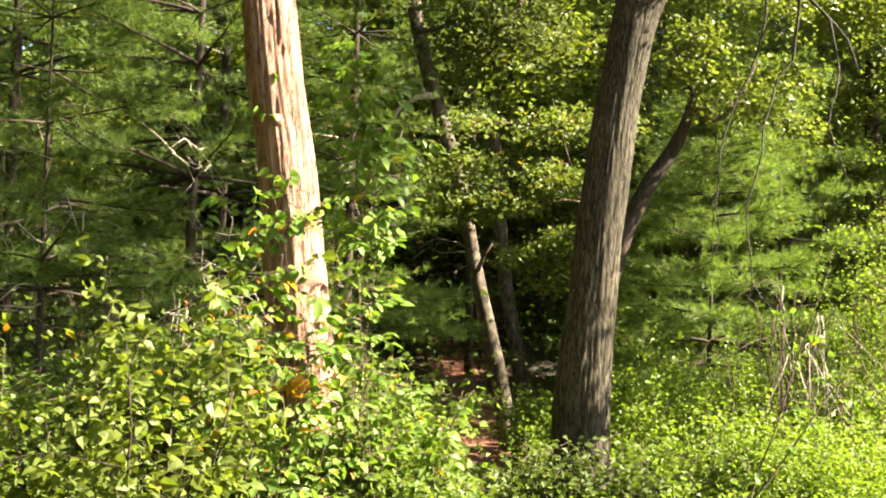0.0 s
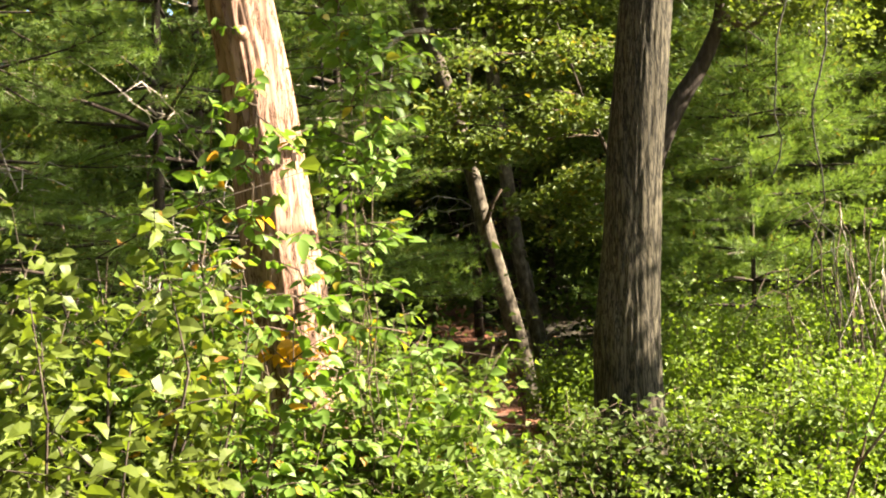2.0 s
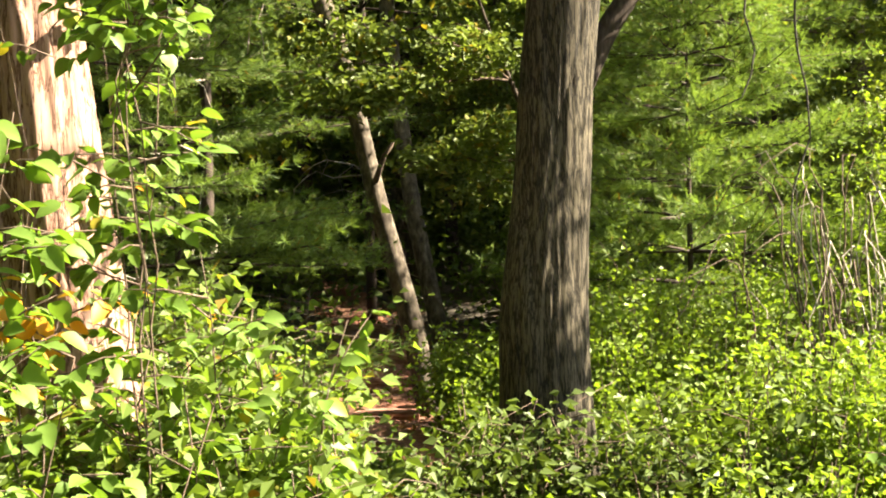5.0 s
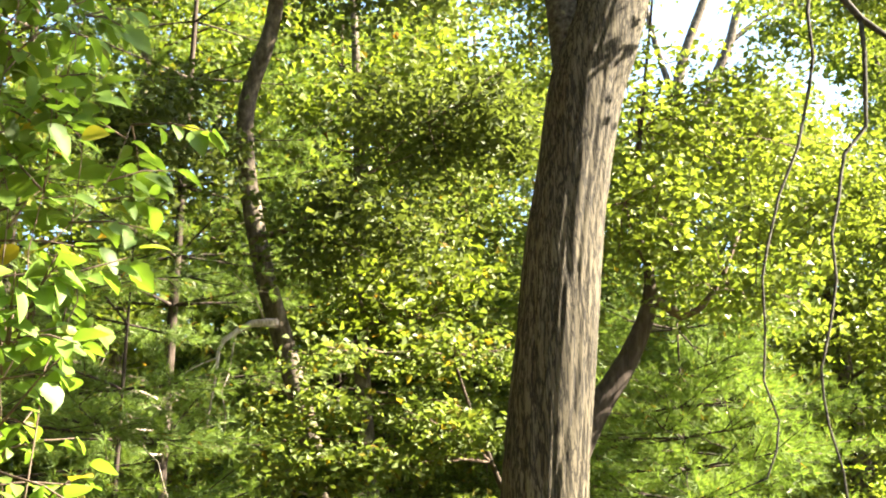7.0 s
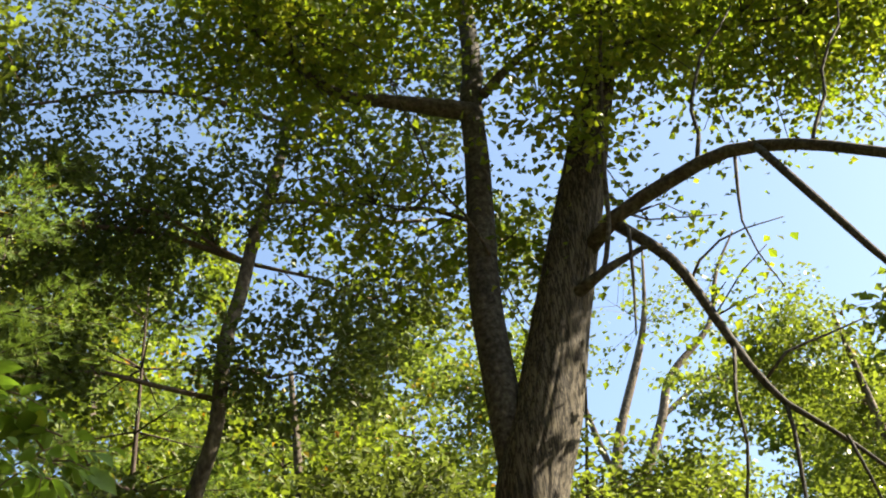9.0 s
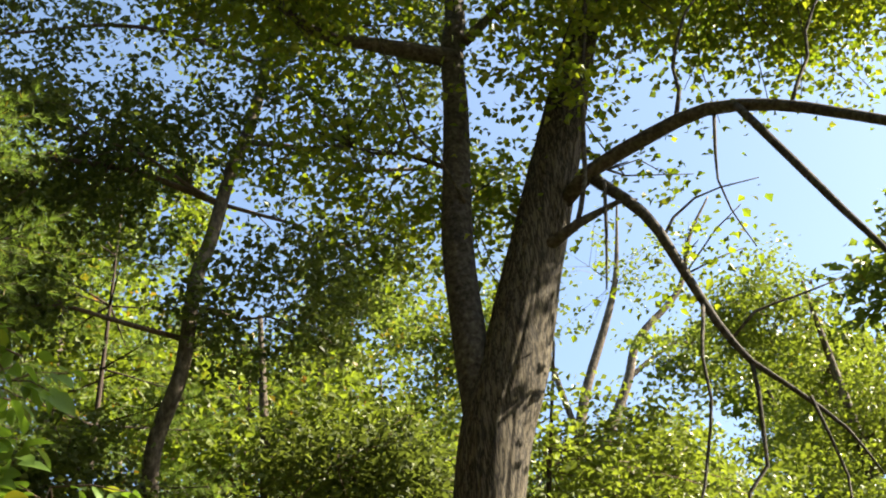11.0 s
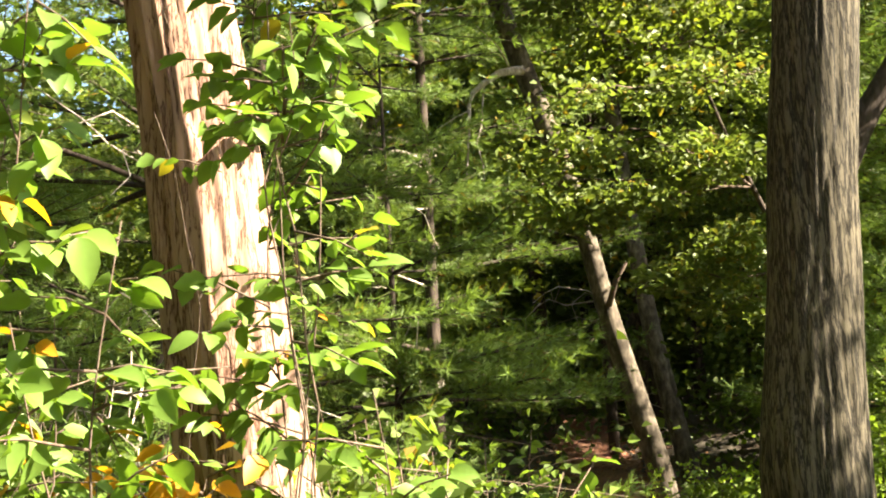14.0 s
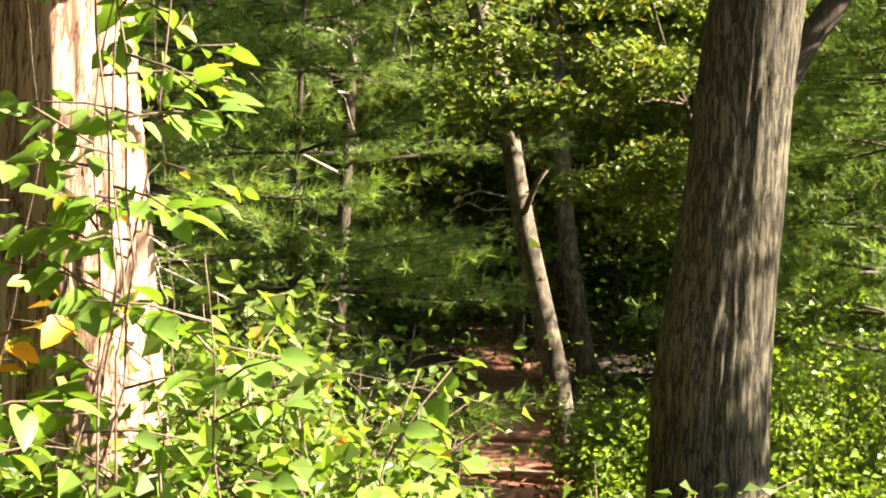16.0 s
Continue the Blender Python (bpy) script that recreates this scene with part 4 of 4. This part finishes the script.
# ---- saplings and vines with leaves large enough to pick apart ----
def blade(name, lobes, mat):
    """One leaf, 1 long: a toothed outline folded along its midrib and curling at the tip."""
    n = 9
    t = np.linspace(0, 1, n)
    half = np.sin(np.pi * t**0.8) ** 0.8 * 0.31 * (1 + lobes * np.cos(t * 19))
    z = -0.22 * t**2
    mid = np.stack([0 * t, t, z], 1)
    left = np.stack([-half, t - 0.06 * half, z + half * 0.35], 1)
    right = np.stack([half, t - 0.06 * half, z + half * 0.28], 1)
    verts = np.vstack([mid, left, right])
    i = np.arange(n - 1)
    quads = np.vstack([np.stack([i, i + 1, n + i + 1, n + i], 1), np.stack([2 * n + i, 2 * n + i + 1, i + 1, i], 1)])
    return mesh_of(name, verts, quads, mat)


BLADES = [blade("leaf", 0.06, LEAF_NEAR), blade("leaf", 0.12, LEAF_NEAR), blade("leaf", 0.0, LEAF_NEAR)]
TURNED = blade("leaf", 0.08, LEAF_ORANGE)


def leaf_spray(stem, origin, rng, line, count, size, turned=0.0, out=0.2):
    """Side twigs along a stem with single leaves on them, each leaf an object on a shared mesh."""
    twigs = []
    for _ in range(max(3, count // 7)):
        o = line[rng.integers(0, len(line))][:3] - origin
        way = unit(np.array([rng.normal(0, 1), rng.normal(0, 0.8), rng.normal(0.25, 0.4)]))
        far = out * rng.uniform(0.5, 1.3)
        twigs.append(tube([(*o, 0.003), (*(o + way * far * 0.5 + [0, 0, 0.012]), 0.0022), (*(o + way * far), 0.0012)], 4, 0.2))
        for k in range(7):
            p = o + way * far * (0.25 + 0.75 * k / 6) + rng.normal(0, 0.006, 3)
            aside = math.atan2(way[1], way[0]) - math.pi / 2 + (0.9 if k % 2 else -0.9) * (k < 6) + rng.normal(0, 0.35)
            ob = new("leaf", TURNED if rng.uniform() < turned else BLADES[rng.integers(0, 3)])
            ob.parent = stem
            g = size * rng.uniform(0.65, 1.25)
            ob.matrix_local = Matrix.LocRotScale(Vector(p), Euler((rng.normal(-0.3, 0.4), rng.normal(0.25, 0.45), aside)), (g, g, g))
    v, f = joined(twigs)
    tagged(part("twig_tangle", mesh_of("twig_tangle", v, f, TWIG), stem), kind="stuff")


def leafy_sapling(name, label, category, stems, seed, count, size, turned=0.0, thick=0.008, bare=0.25):
    rng = np.random.default_rng(seed)
    foot = np.array(stems[0][0][:3], float)
    root = thing(name, foot, label, category, "undergrowth")
    for pts in stems:
        pts = [(*p[:3], thick * (1 - 0.75 * i / (len(pts) - 1))) for i, p in enumerate(pts)]
        pts = kinked(pts, 0.014, seed + len(pts))
        v, q, c = tube(pts, 6, 0.08)
        stem = part("stem", mesh_of("stem", local(v, foot), [q, c], TWIG), root)
        line = spline(pts, 0.03)
        line = line[int(len(line) * bare):]
        leaf_spray(stem, foot, rng, line, count // len(stems), size, turned)
    return root


leafy_sapling("broad_leaved_sapling", "sunlit sapling with broad bright leaves beside the cedar", "sapling",
              [[(-0.42, 9.55, -0.1), (-0.41, 9.55, 0.9), (-0.44, 9.52, 1.9), (-0.54, 9.5, 2.75)], [(-0.50, 9.62, -0.1), (-0.46, 9.6, 0.8), (-0.40, 9.62, 1.55), (-0.32, 9.6, 2.2), (-0.36, 9.6, 2.75)], [(-0.49, 9.6, -0.1), (-0.48, 9.6, 0.9), (-0.45, 9.58, 1.8), (-0.22, 9.6, 2.45)]], 501, 560, 0.068, 0.0, 0.0035)
leafy_sapling("broad_leaved_sapling", "sapling with broad leaves, a few turned orange", "sapling",
              [[(-1.12, 9.5, -0.1), (-1.08, 9.5, 0.9), (-1.1, 9.5, 1.7), (-1.0, 9.45, 2.3)], [(-1.1, 9.5, -0.1), (-0.98, 9.45, 0.8), (-0.92, 9.45, 1.5)], [(-1.14, 9.5, -0.1), (-1.25, 9.5, 1.0), (-1.3, 9.5, 2.0)]], 502, 360, 0.068, 0.06, 0.005)
leafy_sapling("broad_leaved_sapling", "tall sapling with a dense head of bright green leaves", "sapling",
              [[(-0.36, 9.45, -0.1), (-0.37, 9.45, 1.4), (-0.38, 9.45, 2.1), (-0.30, 9.48, 2.72)], [(-0.40, 9.45, -0.1), (-0.40, 9.45, 1.5), (-0.44, 9.45, 2.2), (-0.48, 9.45, 2.95)]], 506, 360, 0.064, 0.0, 0.003, 0.62)
leafy_sapling("broad_leaved_sapling", "bushy sapling with large sunlit leaves before the cedar", "sapling",
              [[(-0.84, 9.2, -0.1), (-0.86, 9.2, 0.5), (-0.95, 9.18, 1.1), (-1.02, 9.2, 1.6)], [(-0.80, 9.2, -0.1), (-0.78, 9.2, 0.45), (-0.76, 9.15, 1.0), (-0.84, 9.1, 1.45)], [(-0.77, 9.2, -0.1), (-0.66, 9.2, 0.4), (-0.56, 9.18, 0.8), (-0.50, 9.15, 1.05)]], 507, 380, 0.066, 0.05, 0.005, 0.2)
leafy_sapling("broad_leaved_sapling", "slender sapling with large yellow-green leaves at head height", "sapling",
              [[(-0.86, 9.0, -0.1), (-0.84, 9.0, 0.8), (-0.80, 9.0, 1.5), (-0.74, 9.0, 2.1)], [(-0.90, 9.02, -0.1), (-0.92, 9.0, 0.9), (-0.95, 9.0, 1.5), (-0.92, 9.0, 2.0)], [(-0.82, 9.0, -0.1), (-0.74, 9.0, 0.7), (-0.62, 9.0, 1.2), (-0.58, 9.0, 1.6)]], 508, 480, 0.068, 0.03, 0.005, 0.38)
leafy_sapling("withered_sapling", "withered spray of orange-brown leaves before the cedar's foot", "sapling",
              [[(-0.72, 9.62, -0.1), (-0.71, 9.6, 0.6), (-0.67, 9.6, 1.0), (-0.64, 9.58, 1.14)], [(-0.74, 9.62, -0.1), (-0.75, 9.6, 0.7), (-0.73, 9.6, 1.1), (-0.72, 9.58, 1.3)]], 509, 21, 0.07, 1.0, 0.004, 0.78)
leafy_sapling("climbing_vine", "leafy vine climbing the cedar trunk", "vine",
              [[(-0.62, 10.40, -0.05), (-0.68, 10.40, 0.9), (-0.80, 10.38, 1.5), (-0.84, 10.38, 2.1), (-1.06, 10.38, 2.7), (-1.08, 10.38, 3.1)], [(-0.90, 10.38, -0.05), (-0.98, 10.36, 1.0), (-0.92, 10.36, 1.6), (-1.04, 10.38, 2.2)], [(-0.50, 10.55, -0.05), (-0.57, 10.55, 0.9), (-0.66, 10.55, 1.6), (-0.74, 10.55, 2.2)]], 503, 190, 0.056, 0.03, 0.002)
leafy_sapling("broad_leaved_sapling", "low sapling with broad leaves at the trail's edge", "sapling",
              [[(-0.12, 9.6, -0.1), (-0.18, 9.6, 0.6), (-0.26, 9.55, 1.3)], [(-0.1, 9.6, -0.1), (0.0, 9.65, 0.6), (0.12, 9.7, 1.1)]], 504, 170, 0.064, 0.0, 0.005)
leafy_sapling("broad_leaved_sapling", "thin leaning sapling with yellow-green leaves among the weeds", "sapling",
              [[(1.42, 9.7, -0.1), (1.7, 9.7, 0.7), (1.95, 9.7, 1.4), (2.1, 9.7, 1.9)], [(1.62, 9.7, 0.5), (1.95, 9.65, 0.95), (2.25, 9.65, 1.3)]], 505, 90, 0.05, 0.0, 0.007)


# ---- litter on the trail ----
def build_litter():
    rng = np.random.default_rng(71)
    y = rng.uniform(11.5, 23, 2600)
    x = 0.35 + rng.normal(0, 0.45, 2600) - np.maximum(0, y - 17) * 0.06
    at = np.stack([x, y, [ground_z(a, b) + 0.02 for a, b in zip(x, y)]], 1)
    v, f = leaves(rng, at, 0.06, 0.36, droop=0.0, flat=1.6)
    tagged(new("leaf_litter", mesh_of("leaf_litter", v, f, LEAF_LITTER, False)), "fallen rusty brown leaves on the trail", "leaves", "", "stuff")


build_litter()


# ---- worn timbers set across the trail ----
def trail_step(x, y, half, tilt, seed):
    """A half-sunk round timber with a worn top."""
    z = ground_z(x, y)
    root = thing("trail_step", (x, y, z), "weathered reddish timber set across the trail as a step", "step", "steps of the trail")

    def worn(a, h, row):
        return 1 + 0.12 * noise.noise(Vector((math.cos(a) * 1.5 + seed, math.sin(a) * 1.5, row[0] * 5))) + 0.05 * noise.noise(Vector((math.cos(a) * 6, math.sin(a) * 6, row[0] * 14 + seed)))

    pts = [(-half, -tilt, 0.035, 0.055), (-half * 0.3, 0.01, 0.045, 0.062), (half * 0.4, -0.012, 0.05, 0.06), (half, tilt, 0.04, 0.052)]
    v, q, c = tube(pts, 18, 0.05, worn)
    part("timber", mesh_of("timber", v, [q, c], STEP_WOOD), root)


for k, (x, y, half, tilt) in enumerate([(0.10, 13.5, 0.30, 0.03), (0.12, 16.2, 0.42, -0.04), (0.18, 17.5, 0.45, 0.03), (0.16, 18.6, 0.42, -0.02), (0.05, 20.4, 0.40, 0.05)]):
    trail_step(x, y, half, tilt, k * 3.7)


# ---- dead bramble by the weeds ----
def dead_bramble(x, y, seed, count, reach, high):
    rng = np.random.default_rng(seed)
    z0 = ground_z(x, y)
    root = thing("dead_bramble", (x, y, z0), "tangle of bare grey-brown bramble stems", "bramble", "undergrowth")
    for _ in range(count):
        a = rng.uniform(0, 6.283)
        foot = np.array([rng.normal(0, 0.2), rng.normal(0, 0.2), 0.0])
        top = foot + np.array([math.cos(a) * reach * 0.4, math.sin(a) * reach * 0.4, high * rng.uniform(0.6, 1.1)])
        tip = top + np.array([math.cos(a) * reach * 0.6, math.sin(a) * reach * 0.6, -high * rng.uniform(0.0, 0.5)])
        pts = kinked([(*foot, 0.006), (*((foot + top) / 2 + rng.normal(0, 0.06, 3)), 0.005), (*top, 0.004), (*tip, 0.002)], 0.02, int(rng.integers(1e6)))
        v, q, c = tube(pts, 5, 0.12)
        part("stem", mesh_of("stem", v, [q, c], DEADWOOD if rng.uniform() < 0.4 else TWIG), root)


dead_bramble(2.75, 12.9, 81, 36, 0.8, 1.7)
dead_bramble(3.15, 12.6, 82, 16, 0.6, 1.3)
dead_bramble(-2.6, 12.9, 83, 18, 0.8, 1.6)


# ---- low grass on the open ground, added unseen for its green bounce light ----
def build_bounce_grass():
    rng = np.random.default_rng(91)
    n = 26000
    x, y = rng.uniform(-7, 9, n), rng.uniform(-3, 10.5, n)
    keep = abs(x - np.interp(y, [3, 6, 9, 12], [0.75, 0.45, 0.4, 0.38])) > 0.36
    x, y = x[keep], y[keep]
    at = np.stack([x, y, [ground_z(a, b) - 0.01 for a, b in zip(x, y)]], 1)
    v, f = leaves(rng, at, 0.14, 0.16, droop=-0.9, flat=0.1)
    tagged(new("grass", mesh_of("grass", v, f, LEAF_HERB, False)), "short rough green grass beside the trail, added unseen for green bounce light", "grass", "", "stuff")


build_bounce_grass()
